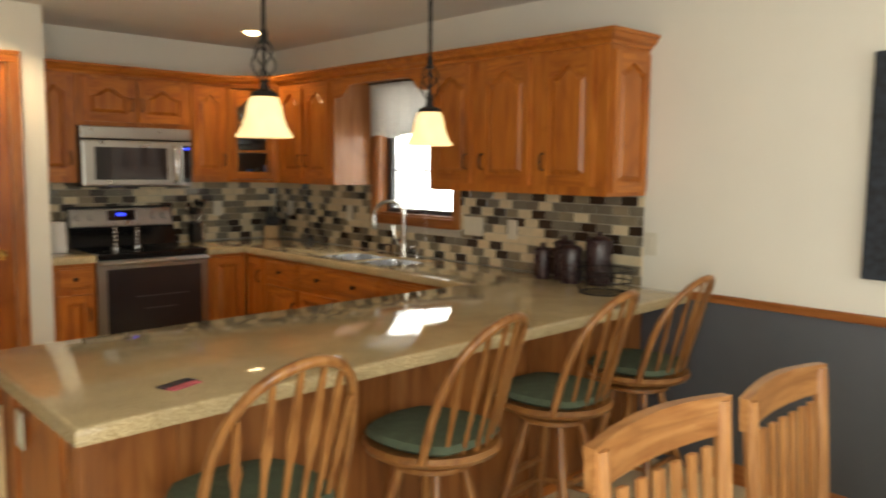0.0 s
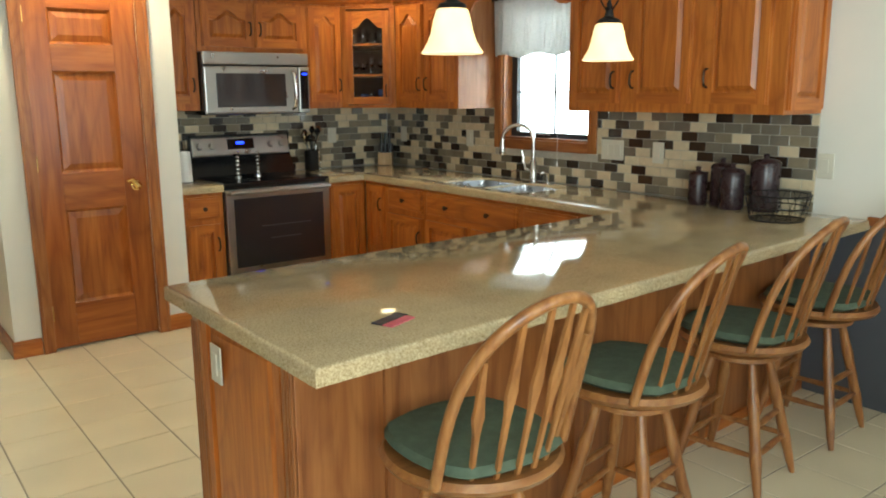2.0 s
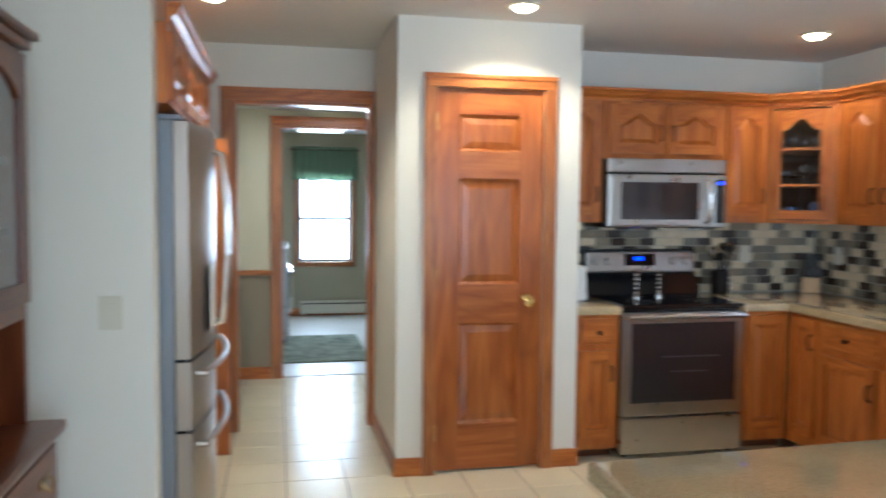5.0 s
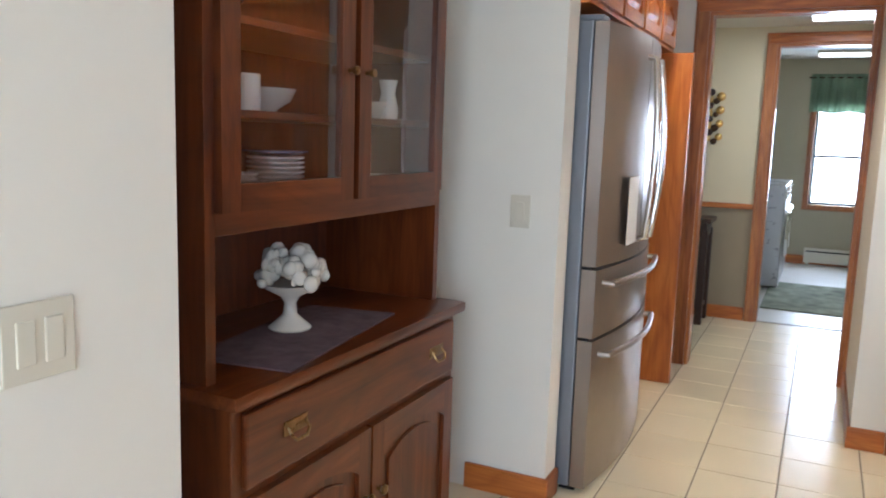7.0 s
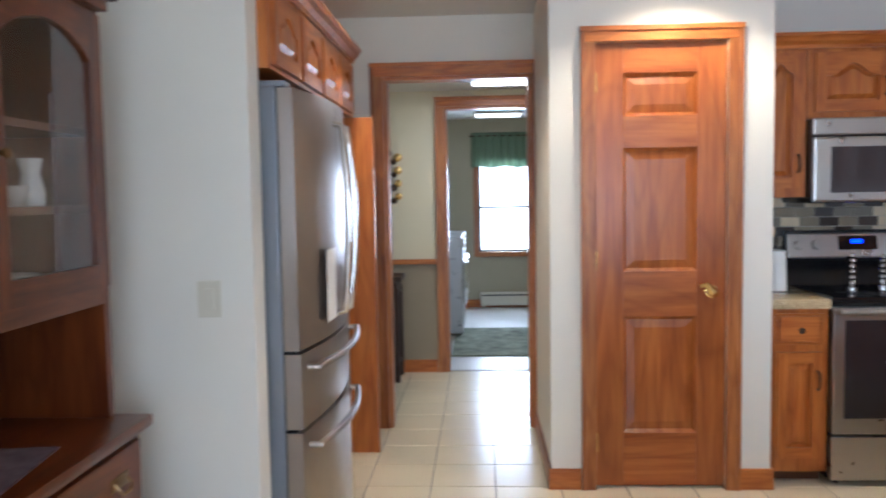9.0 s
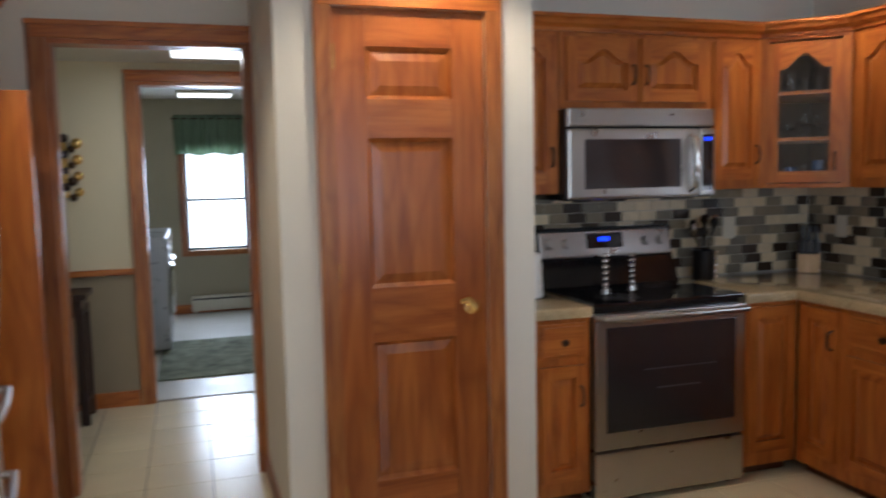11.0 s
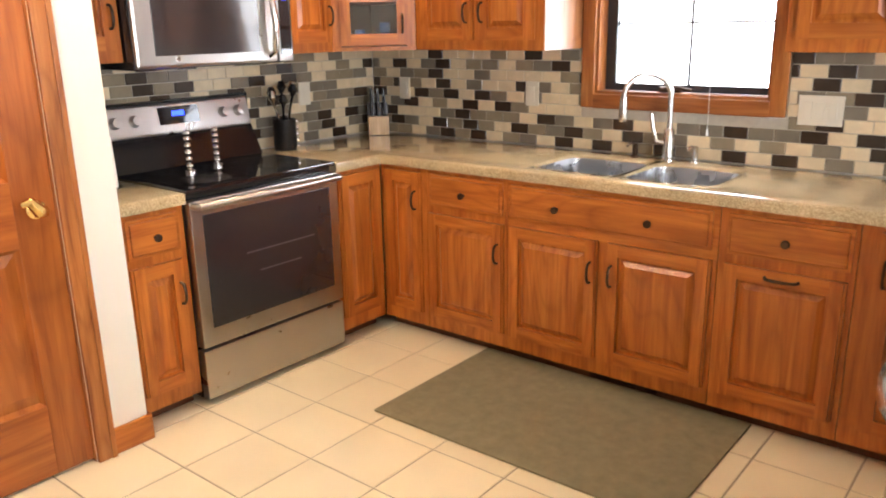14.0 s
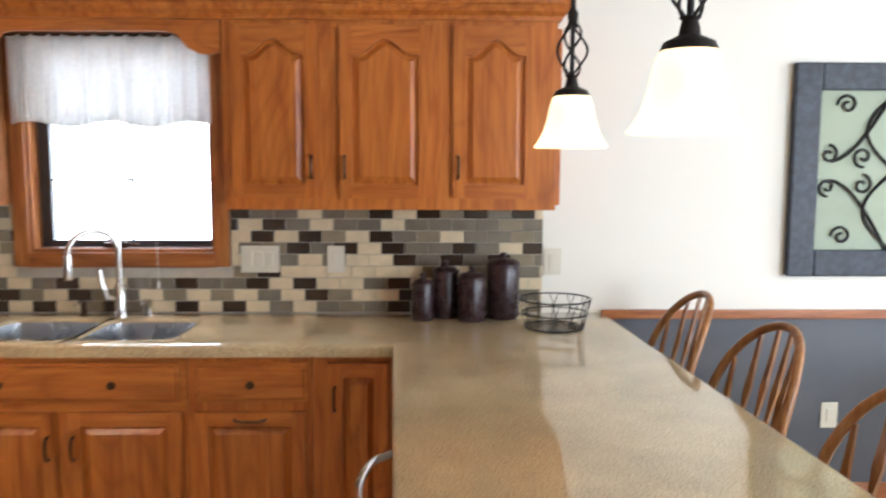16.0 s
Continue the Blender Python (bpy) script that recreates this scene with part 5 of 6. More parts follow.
for i in range(70):
    bm = B()
    a, h = random.uniform(0, 6.283), random.random() ** 0.8
    r = 0.105 * math.sqrt(1 - h * h * 0.85) * random.uniform(0.6, 1.05)
    c, s = Vector((r * math.cos(a), r * math.sin(a), 0.145 + 0.095 * h)), random.uniform(0.013, 0.027)
    mm = Matrix.Translation(c) @ Euler((random.uniform(0, 3), random.uniform(0, 3), 0)).to_matrix().to_4x4() @ Matrix.Diagonal((s, s, s * random.uniform(0.35, 1.1), 1))
    bmesh.ops.create_icosphere(bm, subdivisions=2, radius=1, matrix=mm)
    part("moulded_fruit", bm, PORCELAIN, vs, "", True)

# ---- bar stools ----


def stool(m):
    t = thing("bar_stool", "oak arrow-back swivel bar stool with green tie cushion", "bar stool", m, "bar stools at the peninsula")
    part("seat", lathe(B(), [(0.18, 0.572), (0.222, 0.583), (0.234, 0.60), (0.224, 0.616), (0.17, 0.612), (0, 0.606)], 30), STOOL_H, t, "", True)
    part("swivel_plate", lathe(B(), [(0.10, 0.55), (0.10, 0.575)], 16), BLACK, t)
    part("leg_block", lathe(B(), [(0.13, 0.525), (0.14, 0.53), (0.14, 0.545), (0.13, 0.55)], 20), STOOL_H, t, "", True)
    cu = B()
    lathe(cu, [(0.0, 0.612), (0.185, 0.616), (0.208, 0.632), (0.197, 0.652), (0.10, 0.662), (0.0, 0.655)], 30)
    for v in cu.verts:
        r = math.hypot(v.co.x, v.co.y)
        if r > 0.15:
            q = 0.97 * (r / max(abs(v.co.x), abs(v.co.y))) ** 0.42
            v.co.x, v.co.y = v.co.x * q, v.co.y * q
    part("cushion", cu, CUSHION, t, "green fabric seat cushion", True)
    for k in range(4):
        a = math.pi / 4 + k * math.pi / 2
        c, s = math.cos(a), math.sin(a)
        n = 10
        pts, rad = [], []
        for i in range(n + 1):
            u = i / n
            r = 0.10 + 0.135 * u
            pts.append((r * c, r * s, FLZ + (0.535 - FLZ) * (1 - u)))
            rad.append(0.014 + 0.006 * math.sin(u * math.pi) + (0.003 if i in (3, 7) else 0) - (0.004 if i == n else 0))
        part("leg", tube(B(), pts, rad, 10), STOOL, t, "", True)
    for k in range(4):
        for z, on in ((0.20, True), (0.30, k % 2 == 0)):
            if not on:
                continue
            u = 1 - (z - FLZ) / (0.535 - FLZ)
            r = 0.10 + 0.135 * u
            a, b = math.pi / 4 + k * math.pi / 2, math.pi / 4 + (k + 1) * math.pi / 2
            part("stretcher", tube(B(), [(r * math.cos(a), r * math.sin(a), z), (r * (math.cos(a) + math.cos(b)) / 2, r * (math.sin(a) + math.sin(b)) / 2, z), (r * math.cos(b), r * math.sin(b), z)], [0.009, 0.013, 0.009], 8), STOOL, t, "", True)
    hoop = []
    for i in range(25):
        a = math.pi * i / 24
        x = -0.205 * math.cos(a) * (1 + 0.06 * math.sin(a))
        h = 0.45 * math.sin(a) ** 0.62
        hoop.append((x, -0.115 - 0.075 * (1 - min(1.0, (x / 0.205) ** 2)) - 0.12 * h / 0.45, 0.605 + h))
    part("hoop", tube(B(), hoop, 0.0145, 10), STOOL, t, "bent oak hoop back", True)
    for k in range(6):
        u = (k - 2.5) / 2.5
        xb, xt = 0.13 * u, 0.158 * u
        ht_ = 0.45 * max(0.05, 1 - (abs(xt) / 0.207) ** 2.6) ** 0.5
        p0 = Vector((xb, -0.150 - 0.045 * (1 - u * u), 0.608))
        p1 = Vector((xt, -0.115 - 0.075 * (1 - (xt / 0.205) ** 2) - 0.12 * ht_ / 0.45, 0.605 + ht_))
        bm = B()
        wd = [0.006, 0.006, 0.008, 0.016, 0.012, 0.008, 0.006]
        fr_ = [0, 0.2, 0.42, 0.56, 0.64, 0.85, 1.0]
        rows_ = []
        for f, w in zip(fr_, wd):
            q = p0.lerp(p1, f)
            rows_.append([bm.verts.new(q + Vector(v)) for v in ((-w, -0.005, 0), (w, -0.005, 0), (w, 0.005, 0), (-w, 0.005, 0))])
        for a, b in zip(rows_, rows_[1:]):
            for i in range(4):
                bm.faces.new((a[i], a[(i + 1) % 4], b[(i + 1) % 4], b[i]))
        bm.faces.new(rows_[0][::-1]), bm.faces.new(rows_[-1])
        bmesh.ops.recalc_face_normals(bm, faces=bm.faces)
        part("spindle", bm, STOOL, t, "arrow-shaped spindle")
    return t


st = stool(pose(-2.45, -4.02, 0, 0, 0, 0))
for x, y, r in ((-1.74, -3.95, 11), (-1.06, -3.91, 9), (-0.42, -3.87, 5)):
    copy_thing(st, pose(x, y, 0, 0, 0, r))

# ---- dining chairs and table ----


def dining_chair(m):
    t = thing("dining_chair", "light oak slat-back dining chair drawn up to the table", "dining chair", m, "dining chairs")
    part("seat", box(B(), -0.22, 0.22, -0.21, 0.21, 0.43, 0.46, 0.01), CHAIR_H, t)
    for sx in (-1, 1):
        part("back_post", tube(B(), [(sx * 0.225, -0.20, 0), (sx * 0.225, -0.205, 0.45), (sx * 0.24, -0.245, 0.99)], [0.018, 0.022, 0.02], 8), CHAIR, t, "", True)
        part("front_leg", tube(B(), [(sx * 0.20, 0.19, 0), (sx * 0.20, 0.19, 0.43)], [0.016, 0.021], 8), CHAIR, t, "", True)
        part("side_stretcher", box(B(), sx * 0.21 - 0.01, sx * 0.21 + 0.01, -0.19, 0.18, 0.20, 0.23, 0.003), CHAIR, t)
    bm = B()
    n = 12
    fr0 = []
    for i in range(n + 1):
        u = i / n
        x = -0.265 + 0.53 * u
        y = -0.245 - 0.03 * math.sin(math.pi * u)
        h = 0.012 * math.sin(math.pi * u)
        fr0.append([bm.verts.new((x, y - 0.012, 0.91)), bm.verts.new((x, y - 0.016, 1.0 + h)), bm.verts.new((x, y + 0.01, 1.0 + h)), bm.verts.new((x, y + 0.012, 0.91))])
    for a, b in zip(fr0, fr0[1:]):
        for i in range(4):
            bm.faces.new((a[i], a[(i + 1) % 4], b[(i + 1) % 4], b[i]))
    bm.faces.new(fr0[0][::-1]), bm.faces.new(fr0[-1])
    bmesh.ops.recalc_face_normals(bm, faces=bm.faces)
    part("top_rail", bm, CHAIR_H, t, "curved oak top rail")
    part("lower_rail", box(B(), -0.22, 0.22, -0.225, -0.205, 0.53, 0.575, 0.004), CHAIR_H, t)
    for k in range(6):
        x = -0.165 + 0.066 * k
        part("slat", box(B(), x - 0.014, x + 0.014, -0.262, -0.248, 0.0, 0.36, 0.002), CHAIR, t, m=pose(0, 0.04, 0.555, 0) @ Matrix.Shear("XY", 4, (0, 0)) @ pose(0, 0, 0, 4))
    return t


LOW = Matrix.Diagonal((1, 1, 0.955, 1))
ch = dining_chair(pose(-2.02, -5.24, FLZ, 0, 0, 181) @ LOW)
copy_thing(ch, pose(-1.35, -5.20, FLZ, 0, 0, 183) @ LOW)
tb = thing("dining_table", "light oak dining table with rounded corners", "dining table", pose(-1.35, -5.82, FLZ))
bm = B()
box(bm, -0.95, 0.95, -0.52, 0.52, 0.73, 0.76)
bmesh.ops.bevel(bm, geom=[e for e in bm.edges if abs(e.verts[0].co.z - e.verts[1].co.z) > 0.01], offset=0.14, segments=6, affect="EDGES")
part("tabletop", bm, CHAIR_H, tb)
for x in (-0.78, 0.78):
    for y in (-0.38, 0.38):
        part("leg", tube(B(), [(x, y, 0), (x, y, 0.3), (x, y, 0.73)], [0.028, 0.034, 0.04], 10), CHAIR, tb, "", True)

# ---- worktop clutter ----
CT = 0.9125


def on_top(name, label, cat, bm, mat, x, y, group="", rz=0.0):
    return solid(name, bm, mat, label, cat, "thing", True, group, pose(x, y, CT, 0, 0, rz))


for x, y, r, h in ((-0.175, -3.085, 0.046, 0.145), (-0.11, -3.18, 0.056, 0.19), (-0.185, -3.285, 0.058, 0.175), (-0.125, -3.42, 0.068, 0.225)):
    t = thing("canister", "dark plum ceramic kitchen canister with lid", "canister", pose(x, y, CT), "canisters on the worktop")
    part("jar", lathe(B(), [(r * 0.92, 0), (r, 0.01), (r, h - 0.02), (r * 0.94, h - 0.006), (0, h - 0.006)], 26), PURPLE, t, "", True)
    part("lid", lathe(B(), [(r * 1.03, h - 0.006), (r * 1.04, h + 0.006), (r * 0.8, h + 0.02), (0.014, h + 0.026), (0.01, h + 0.036), (0.016, h + 0.046), (0, h + 0.052)], 26), PURPLE, t, "", True)
bk = thing("wire_basket", "round black wire basket on the worktop", "basket", pose(-0.33, -3.605, CT))
for z, r in ((0.004, 0.115), (0.06, 0.128), (0.115, 0.14)):
    part("ring", tube(B(), [(r * math.cos(a), r * math.sin(a), z) for a in [2 * math.pi * i / 32 for i in range(32)]], 0.0032, 6, True), IRON, bk, "", True)
for k in range(24):
    a = 2 * math.pi * k / 24
    b = a + 0.16 * (1 if k % 2 else -1)
    part("wire", tube(B(), [(0.115 * math.cos(a), 0.115 * math.sin(a), 0.004), (0.128 * math.cos(b), 0.128 * math.sin(b), 0.06), (0.14 * math.cos(a), 0.14 * math.sin(a), 0.115)], 0.0016, 5), IRON, bk)
for k in range(7):
    x = -0.09 + 0.03 * k
    w = math.sqrt(0.115 ** 2 - x * x)
    part("base_wire", tube(B(), [(x, -w, 0.003), (x, w, 0.003)], 0.0016, 5), IRON, bk)
kb = thing("knife_block", "pale wooden knife block with dark handled knives", "knife block", pose(-0.115, -0.135, CT, 0, 0, -42))
part("block", prism(B(), [(-0.055, 0), (0.055, 0), (0.055, 0.10), (-0.055, 0.10)], -0.05, 0.05), PALEWOOD, kb)
part("block_top", prism(B(), [(-0.055, 0.10), (0.055, 0.10), (0.055, 0.17), (-0.055, 0.17)], 0.01, 0.05), DARKWOOD, kb)
for i in range(3):
    for j in range(2):
        part("knife_handle", box(B(), -0.04 + 0.033 * i, -0.024 + 0.033 * i, -0.03 + 0.035 * j, -0.01 + 0.035 * j, 0.10, 0.215 + 0.035 * j, 0.004), BLACK, kb)
ut = thing("utensil_holder", "dark utensil crock with cooking tools beside the range", "utensil holder", pose(-0.78, -0.135, CT))
part("crock", lathe(B(), [(0.05, 0), (0.055, 0.01), (0.055, 0.15), (0.05, 0.15), (0.048, 0.012), (0, 0.012)], 22), IRON, ut, "", True)
random.seed(6)
for i in range(6):
    a = i * 1.05
    bx, by, tx, ty = 0.02 * math.cos(a), 0.02 * math.sin(a), 0.06 * math.cos(a), 0.045 * math.sin(a)
    h = random.uniform(0.27, 0.34)
    part("utensil", tube(B(), [(bx, by, 0.015), (tx * 0.6, ty * 0.6, 0.18), (tx, ty, h - 0.06), (tx * 1.05, ty * 1.05, h - 0.03), (tx * 1.1, ty * 1.1, h)], [0.005, 0.005, 0.006, 0.024, 0.012], 8), BLACK if i % 3 else CHROME, ut, "", True)
for k in range(5):
    part("chain_link", lathe(B(), [(0.0, 0), (0.008, 0.005), (0.011, 0.014), (0.008, 0.023), (0, 0.028)], 10, (0.03, -0.056, 0.004 + k * 0.03)), CHROME, ut, "", True)
for x, y, h in ((-1.455, -0.33, 0.17), (-1.285, -0.28, 0.16)):
    t = thing("pepper_mill", "chrome beaded pepper mill standing on the cooktop", "pepper mill", pose(x, y, 0.9188), "pepper mills")
    part("base", lathe(B(), [(0.024, 0), (0.024, 0.008), (0.014, 0.014)], 16), CHROME, t, "", True)
    for k in range(5):
        part("bead", lathe(B(), [(0.007, 0), (0.014, 0.008), (0.016, 0.014), (0.014, 0.02), (0.007, 0.027)], 14, (0, 0, 0.014 + k * (h - 0.03) / 5)), CHROME, t, "", True)
    part("cap", lathe(B(), [(0.01, h - 0.016), (0.015, h - 0.008), (0.012, h + 0.004), (0, h + 0.01)], 14), CHROME, t, "", True)
bm = B()
lathe(bm, [(0.05, 0), (0.055, 0.003), (0.05, 0.2), (0.018, 0.205), (0, 0.205)], 24)
t = thing("paper_towel_roll", "white paper roll on a dark holder beside the range", "paper towel", pose(-1.82, -0.30, CT))
part("roll", bm, PAPER, t, "", True)
part("holder", lathe(B(), [(0.07, -0.0), (0.07, 0.003), (0, 0.003)], 20), BLACK, t)
part("spindle", tube(B(), [(0, 0, 0.2), (0, 0, 0.27)], 0.006, 8), BLACK, t)
ph = thing("gift_card", "small dark and pink printed card on the worktop", "card", pose(-2.555, -3.84, CT, 0, 0, 20))
part("card_dark", box(B(), -0.055, 0.055, 0.0, 0.035, 0, 0.003), CARD, ph)
part("card_pink", box(B(), -0.055, 0.045, -0.03, -0.001, 0, 0.003), PINK, ph)

# ---- wall plates, picture, rugs, hall things ----


def wall_plate(label, m, w, toggles, group="wall plates"):
    t = thing("switch_plate", label, "switch plate", m, group)
    part("plate", box(B(), -w / 2, w / 2, -0.006, 0, -0.058, 0.058, 0.003), IVORY, t)
    for i in range(toggles):
        x = (i - (toggles - 1) / 2) * 0.046
        part("rocker", box(B(), x - 0.015, x + 0.015, -0.010, -0.005, -0.033, 0.033, 0.002), IVORY, t)


EW = lambda y, z: pose(-0.0095, y, z, 0, 0, -90)
wall_plate("wide ivory triple switch plate on the tiles", EW(-2.385, 1.145), 0.165, 3)
wall_plate("ivory outlet plate on the tiles", EW(-2.71, 1.145), 0.075, 1)
wall_plate("ivory outlet plate beside the window", EW(-1.075, 1.16), 0.075, 1)
wall_plate("ivory switch plate on the cream wall", pose(-0.001, -3.645, 1.135, 0, 0, -90), 0.075, 1)
wall_plate("ivory outlet plate on the tiles beside the range", pose(-0.53, -0.0095, 1.16), 0.075, 1)
wall_plate("ivory outlet plate on the tiles near the corner", EW(-0.249, 1.16), 0.075, 1)
wall_plate("ivory switch plate on the white partition", pose(-4.125, -1.881, 1.103), 0.075, 1)
wall_plate("ivory double switch plate on the dining wall", pose(-4.169, -3.755, 1.05, 0, 0, 90), 0.12, 2)
wall_plate("ivory outlet plate on the peninsula end panel", pose(-2.82, -3.295, 0.705, 0, 0, -90), 0.075, 1)
wall_plate("ivory outlet plate on the grey wainscot", pose(-0.007, -4.89, 0.45, 0, 0, -90), 0.075, 1)

pic = thing("wall_picture", "square distressed blue frame with iron scrollwork", "picture", pose(-0.002, -4.655, 1.075, 0, 0, -90))
S, F = 0.91, 0.115
for a in ((0, F, 0, S), (S - F, S, 0, S)):
    part("frame_side", box(B(), a[0], a[1], -0.04, 0, a[2], a[3], 0.008), FRAMEBLUE, pic)
for a in ((0, F), (S - F, S)):
    part("frame_rail", box(B(), F, S - F, -0.0395, 0, a[0], a[1], 0.008), FRAMEBLUE, pic)
part("backing", box(B(), F - 0.01, S - F + 0.01, -0.014, -0.002, F - 0.01, S - F + 0.01), PICMAT, pic)


def scroll(cx, cz, r, turns, a0, sgn):
    return [(cx + sgn * r * (1 - 0.8 * u) * math.cos(a0 + turns * 2 * math.pi * u), -0.022, cz + r * (1 - 0.8 * u) * math.sin(a0 + turns * 2 * math.pi * u)) for u in [i / 22 for i in range(23)]]


c = S / 2
for sx in (-1, 1):
    for sz in (-1, 1):
        part("scroll", tube(B(), scroll(c + sx * 0.22, c + sz * 0.28, 0.045, 1.3, 0.0, sx), 0.006, 6), IRON, pic, "", True)
        part("scroll", tube(B(), scroll(c + sx * 0.29, c + sz * 0.07, 0.04, 1.2, 1.6 * sz, sx), 0.006, 6), IRON, pic, "", True)
        part("scroll", tube(B(), scroll(c + sx * 0.14, c + sz * 0.06, 0.045, 1.2, -1.6 * sz, sx), 0.006, 6), IRON, pic, "", True)
        pts = [(c + sx * (0.02 + 0.26 * u), -0.022, c + sz * (0.34 - 0.30 * math.sin(u * 1.5))) for u in [i / 14 for i in range(15)]]
        part("scroll_stem", tube(B(), pts, 0.007, 6), IRON, pic, "", True)
        pts = [(c + sx * 0.13 * math.sin(math.pi * u), -0.022, c + sz * 0.34 * u) for u in [i / 12 for i in range(13)]]
        part("scroll_stem", tube(B(), pts, 0.006, 6), IRON, pic, "", True)

bm = B()
box(bm, -1.32, -0.56, -2.40, -1.20, FLZ + 0.001, FLZ + 0.011, 0.003)
solid("kitchen_mat", bm, MAT, "olive green woven mat on the tile floor", "mat", "thing")
bm = B()
box(bm, -3.55, -2.75, 2.35, 3.75, FLZ + 0.001, FLZ + 0.011, 0.003)
solid("laundry_rug", bm, RUGMAT, "sage floral rug on the laundry floor", "rug", "thing")
ws = thing("washing_machine", "silver front-loading washing machine with chrome door ring", "washing machine", pose(-3.47, 3.35, FLZ, 0, 0, 90), "laundry machines")
part("body", box(B(), 0, 0.66, 0.0, 0.60, 0.02, 0.97, 0.015), WASHER, ws)
part("console", box(B(), 0.02, 0.64, -0.012, 0.0, 0.84, 0.95, 0.006), CHROME, ws)
bm = B()
lathe(bm, [(0.17, 0), (0.23, 0.0), (0.235, 0.02), (0.21, 0.04), (0.17, 0.03)], 30)
bmesh.ops.transform(bm, matrix=pose(0.33, 0, 0.50, 90), verts=bm.verts)
dd = part("door_ring", bm, CHROME, ws, "chrome door ring", True)
bm = B()
lathe(bm, [(0.17, 0.02), (0.10, 0.035), (0, 0.04)], 30)
bmesh.ops.transform(bm, matrix=pose(0.33, 0, 0.50, 90), verts=bm.verts)
part("door_glass", bm, BLACKGLASS, ws, "", True)
for x in (0.05, 0.61):
    part("foot", lathe(B(), [(0.02, 0), (0.02, 0.025)], 10, (x, 0.05, 0)), BLACK, ws)
copy_thing(ws, pose(-3.47, 4.05, FLZ, 0, 0, 90))
bh = thing("baseboard_heater", "cream metal baseboard heater under the laundry window", "heater", pose(-3.3, FY - 0.015, FLZ))
part("cover", box(B(), 0, 1.3, -0.06, 0, 0.03, 0.19, 0.006), IVORY, bh)
part("slot", box(B(), 0.02, 1.28, -0.063, -0.058, 0.15, 0.165), BLACK, bh)
for x in (0.02, 1.24):
    part("foot", box(B(), x, x + 0.04, -0.05, 0, 0, 0.03), IVORY, bh)
ct = thing("console_table", "dark espresso console table against the hall wall", "console table", pose(-4.45, 1.40, FLZ))
part("tabletop", box(B(), 0, 0.58, 0, 0.33, 0.75, 0.785, 0.006), DARKWOOD, ct)
part("apron", box(B(), 0.03, 0.55, 0.02, 0.31, 0.65, 0.75), DARKWOOD, ct)
for x in (0.02, 0.51):
    for y in (0.015, 0.27):
        part("leg", box(B(), x, x + 0.05, y, y + 0.05, 0, 0.70, 0.004), DARKWOOD, ct)
part("lower_shelf", box(B(), 0.03, 0.55, 0.03, 0.30, 0.12, 0.14), DARKWOOD, ct)
wd_ = thing("wall_plaque", "carved brown and gold fruit plaque on the hall wall", "wall decoration", pose(-3.99, LY - 0.002, 1.36))
random.seed(3)
for i in range(12):
    s = random.uniform(0.022, 0.034)
    bm = B()
    bmesh.ops.create_icosphere(bm, subdivisions=2, radius=1, matrix=Matrix.Translation((0.045 + 0.04 * math.sin(i * 2.1), -0.025, 0.02 + 0.033 * i)) @ Matrix.Diagonal((s, s * 0.7, s, 1)))
    part("carved_fruit", bm, (BRONZE, BRASS, DARKWOOD)[i % 3], wd_, "", True)
part("backing", box(B(), -0.06, 0.02, -0.012, 0, 0.02, 0.40, 0.004), BRASS, wd_)

# ---- mosaic backsplash ----
TW, TH, TG = 0.1016, 0.0508, 0.0032
ZB, ZT = 0.9135, 1.3735


def tile_mesh(name, w, h, d, mat, b=0.0015):
    """A tile whose edges are chamfered; its front faces -y, its lower left corner at the origin."""
    bm = B()
    back = [bm.verts.new(p) for p in ((0, 0, 0), (w, 0, 0), (w, 0, h), (0, 0, h))]
    midv = [bm.verts.new(p) for p in ((0, -d + b, 0), (w, -d + b, 0), (w, -d + b, h), (0, -d + b, h))]
    front = [bm.verts.new(p) for p in ((b, -d, b), (w - b, -d, b), (w - b, -d, h - b), (b, -d, h - b))]
    for p, q in ((back, midv), (midv, front)):
        for i in range(4):
            bm.faces.new((p[i], p[(i + 1) % 4], q[(i + 1) % 4], q[i]))
    bm.faces.new(front)
    bmesh.ops.recalc_face_normals(bm, faces=bm.faces)
    return mesh_of(name, bm, mat)


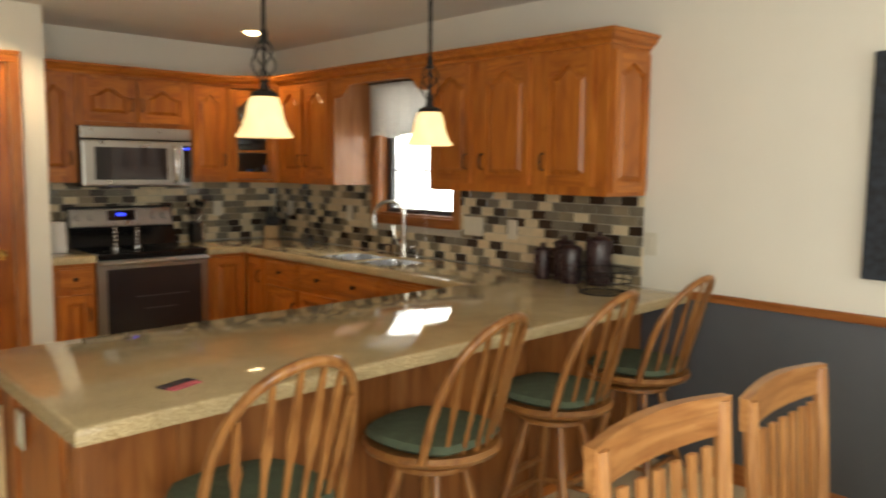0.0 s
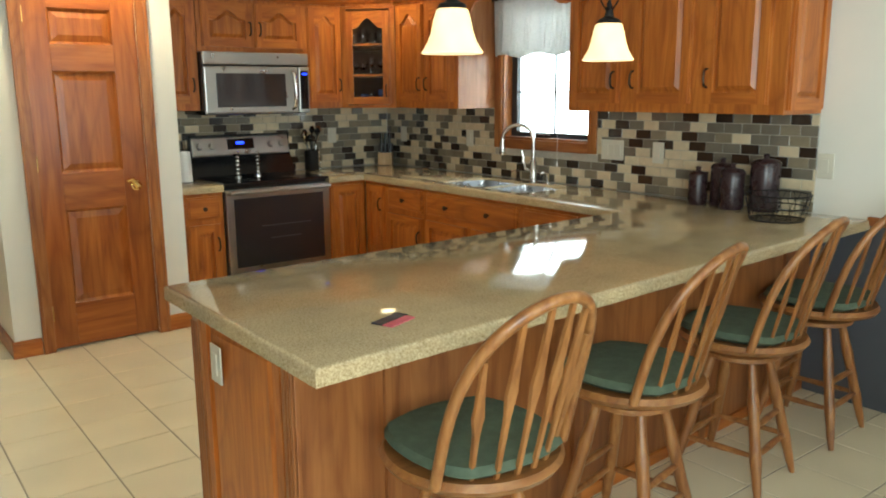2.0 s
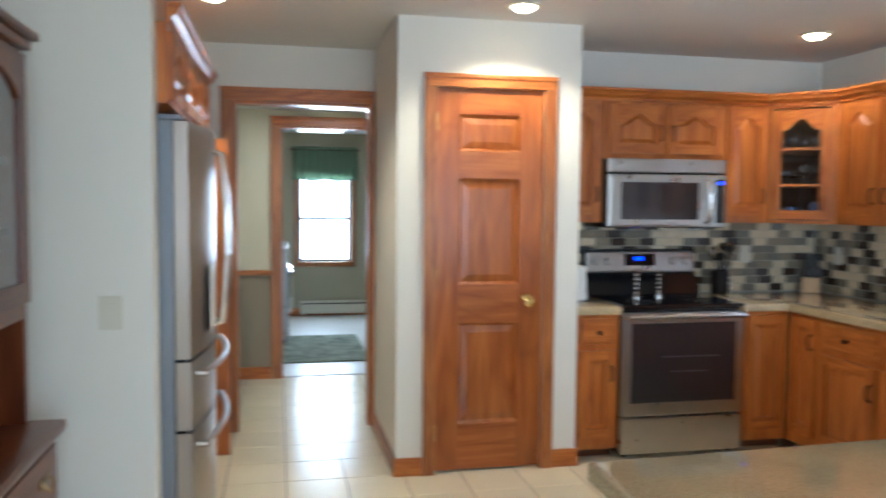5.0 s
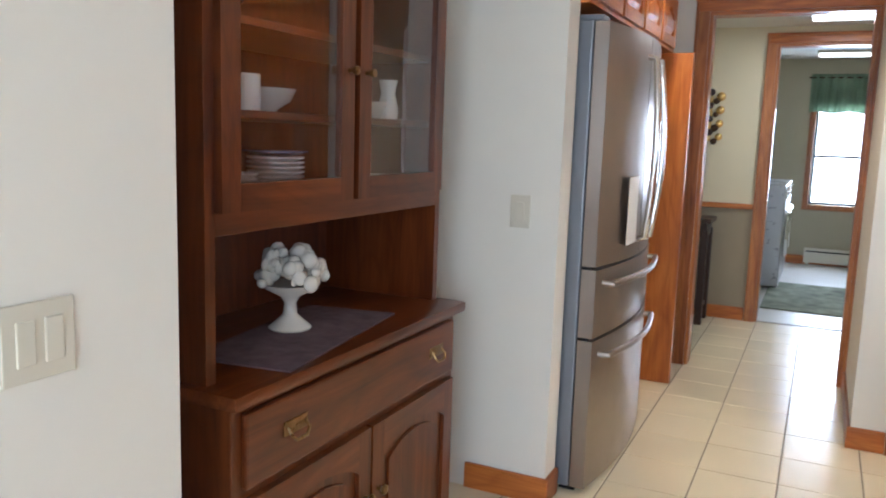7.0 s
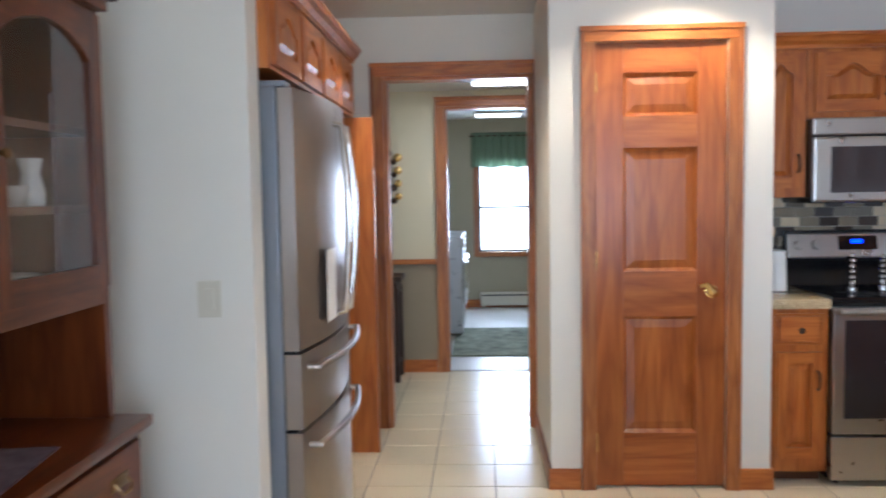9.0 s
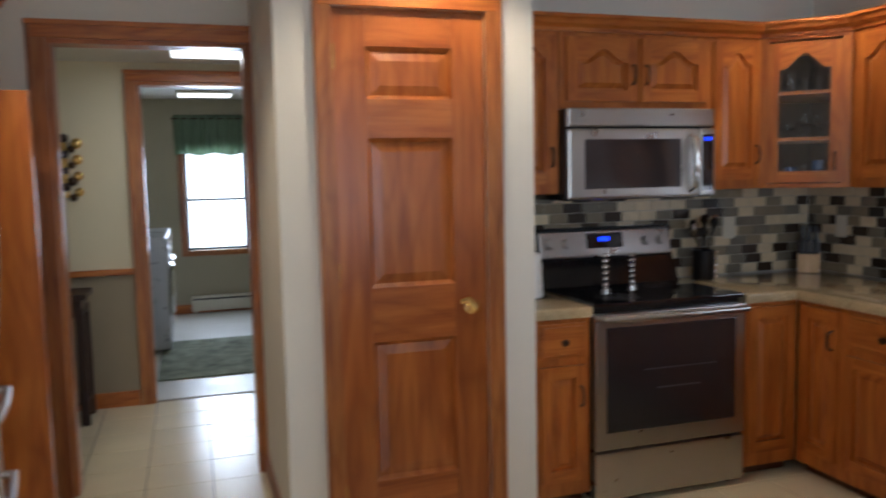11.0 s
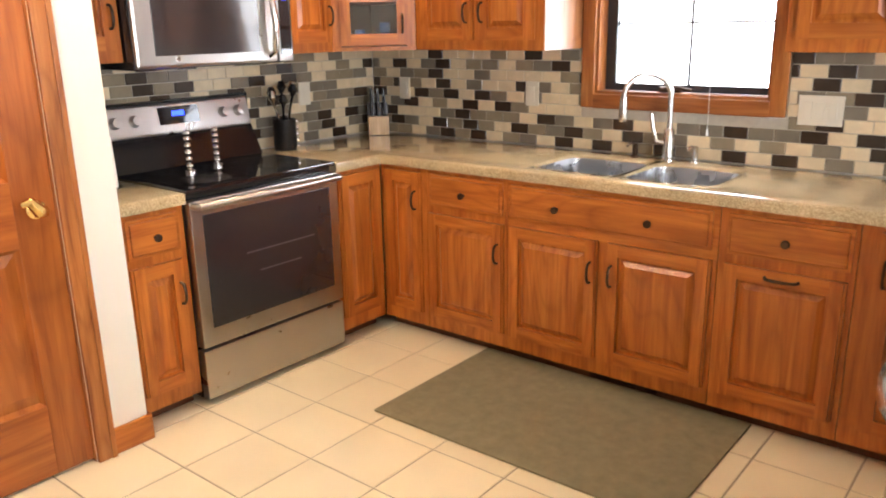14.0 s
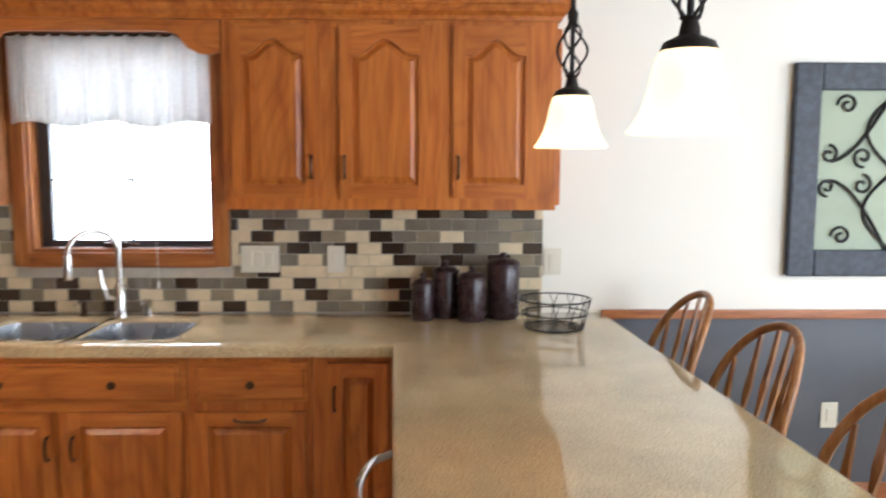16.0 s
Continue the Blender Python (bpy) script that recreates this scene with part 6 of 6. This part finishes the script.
def backsplash(name, label, m, length, holes, seed):
    bs = tagged(new(name), label, "backsplash", kind="structure")
    bs.matrix_basis = m
    rnd, cache = random.Random(seed), {}

    def clear(x0, x1, z0, z1):
        return not any(x0 < b and x1 > a and z0 < d and z1 > c for a, b, c, d in holes)

    bm, zrow = B(), ZB
    cuts = sorted({0.0, length, *[v for h in holes for v in h[:2] if 0 < v < length]})
    zc = sorted({ZB, ZT, *[v for h in holes for v in h[2:] if ZB < v < ZT]})
    for a, b in zip(cuts, cuts[1:]):
        for c, d in zip(zc, zc[1:]):
            if clear(a + 1e-4, b - 1e-4, c + 1e-4, d - 1e-4):
                box(bm, a, b, -0.005, -0.0005, c, d)
    part("grout_bed", bm, WALLGROUT, bs)
    row, last = 0, None
    while zrow < ZT - 0.01:
        h = min(TH, ZT - zrow) - TG
        x = -TW * (0.5 if row % 2 else 0.0) - rnd.choice((0, 0.0254))
        while x < length:
            a, b = max(0.0, x), min(length, x + TW - TG)
            spans = [(a, b)]
            for ha, hb, hc, hd in holes:
                if zrow < hd and zrow + h > hc:
                    spans = [s for p, q in spans for s in ((p, min(q, ha)), (max(p, hb), q)) if s[1] - s[0] > 0.008]
            for p, q in spans:
                if q - p < 0.008:
                    continue
                k = rnd.choices((0, 1, 2, 3), (0.28, 0.36, 0.20, 0.16))[0]
                if k == last and k == 0:
                    k = rnd.choice((1, 2, 3))
                last = k
                key = (round(q - p, 3), round(h, 3), k)
                if key not in cache:
                    cache[key] = tile_mesh("tile", q - p, h, 0.0088, PURPLE_TILE[k])
                ob = new("tile", cache[key])
                ob.parent, ob.location = bs, (p, rnd.uniform(-0.0004, 0.0004), zrow)
            x += TW
        zrow += TH
        row += 1
    return bs


backsplash("wall_backsplash_window", "glass and stone mosaic backsplash in brown, cream and grey", pose(0, -0.010, 0, 0, 0, -90), 3.59, [(1.333, 2.253, 1.106, 9)], 5)
backsplash("wall_backsplash_range", "glass and stone mosaic backsplash behind the range", pose(PX1 + 0.002, 0, 0), -PX1 - 0.013, [], 8)

# ---- floor tiles ----
FT, FG = 0.305, 0.005
bm = B()
box(bm, 0, FT - FG, 0, FT - FG, -0.006, 0.0)
bmesh.ops.bevel(bm, geom=[e for e in bm.edges if all(v.co.z > -0.001 for v in e.verts)], offset=0.002, segments=1, affect="EDGES")
tile_me = mesh_of("floor_tile", bm, FLOORTILE)
far = B()
rnd = random.Random(2)
X0, Y0 = -1.09 - 14 * FT, -0.95 - 25 * FT
for i in range(20):
    for j in range(34):
        x, y = X0 + i * FT, Y0 + j * FT
        if x + FT < -5.2 or x > 0 or y > LY + 0.05 or y + FT < -8.4:
            continue
        if y > NY + 0.1 and x > -1.85:
            continue
        near = (-4.7 < x < -0.6 and -3.1 < y < 0.2) or (-4.6 < x < -2.9 and -4.4 < y < -3.0) or (-2.9 < x < 0.0 and -5.2 < y < -3.9) or (-4.0 < x < -2.6 and 0.0 < y < 1.8)
        if near:
            ob = new("floor_tile", tile_me)
            ob.parent, ob.location = floor, (x, y, FLZ + rnd.uniform(-0.0006, 0.0))
        else:
            box(far, x, x + FT - FG, y, y + FT - FG, FLZ - 0.006, FLZ - 0.0003)
tagged(part("far_floor_tiles", far, FLOORTILE, floor, "cream ceramic floor tiles"), kind="stuff")
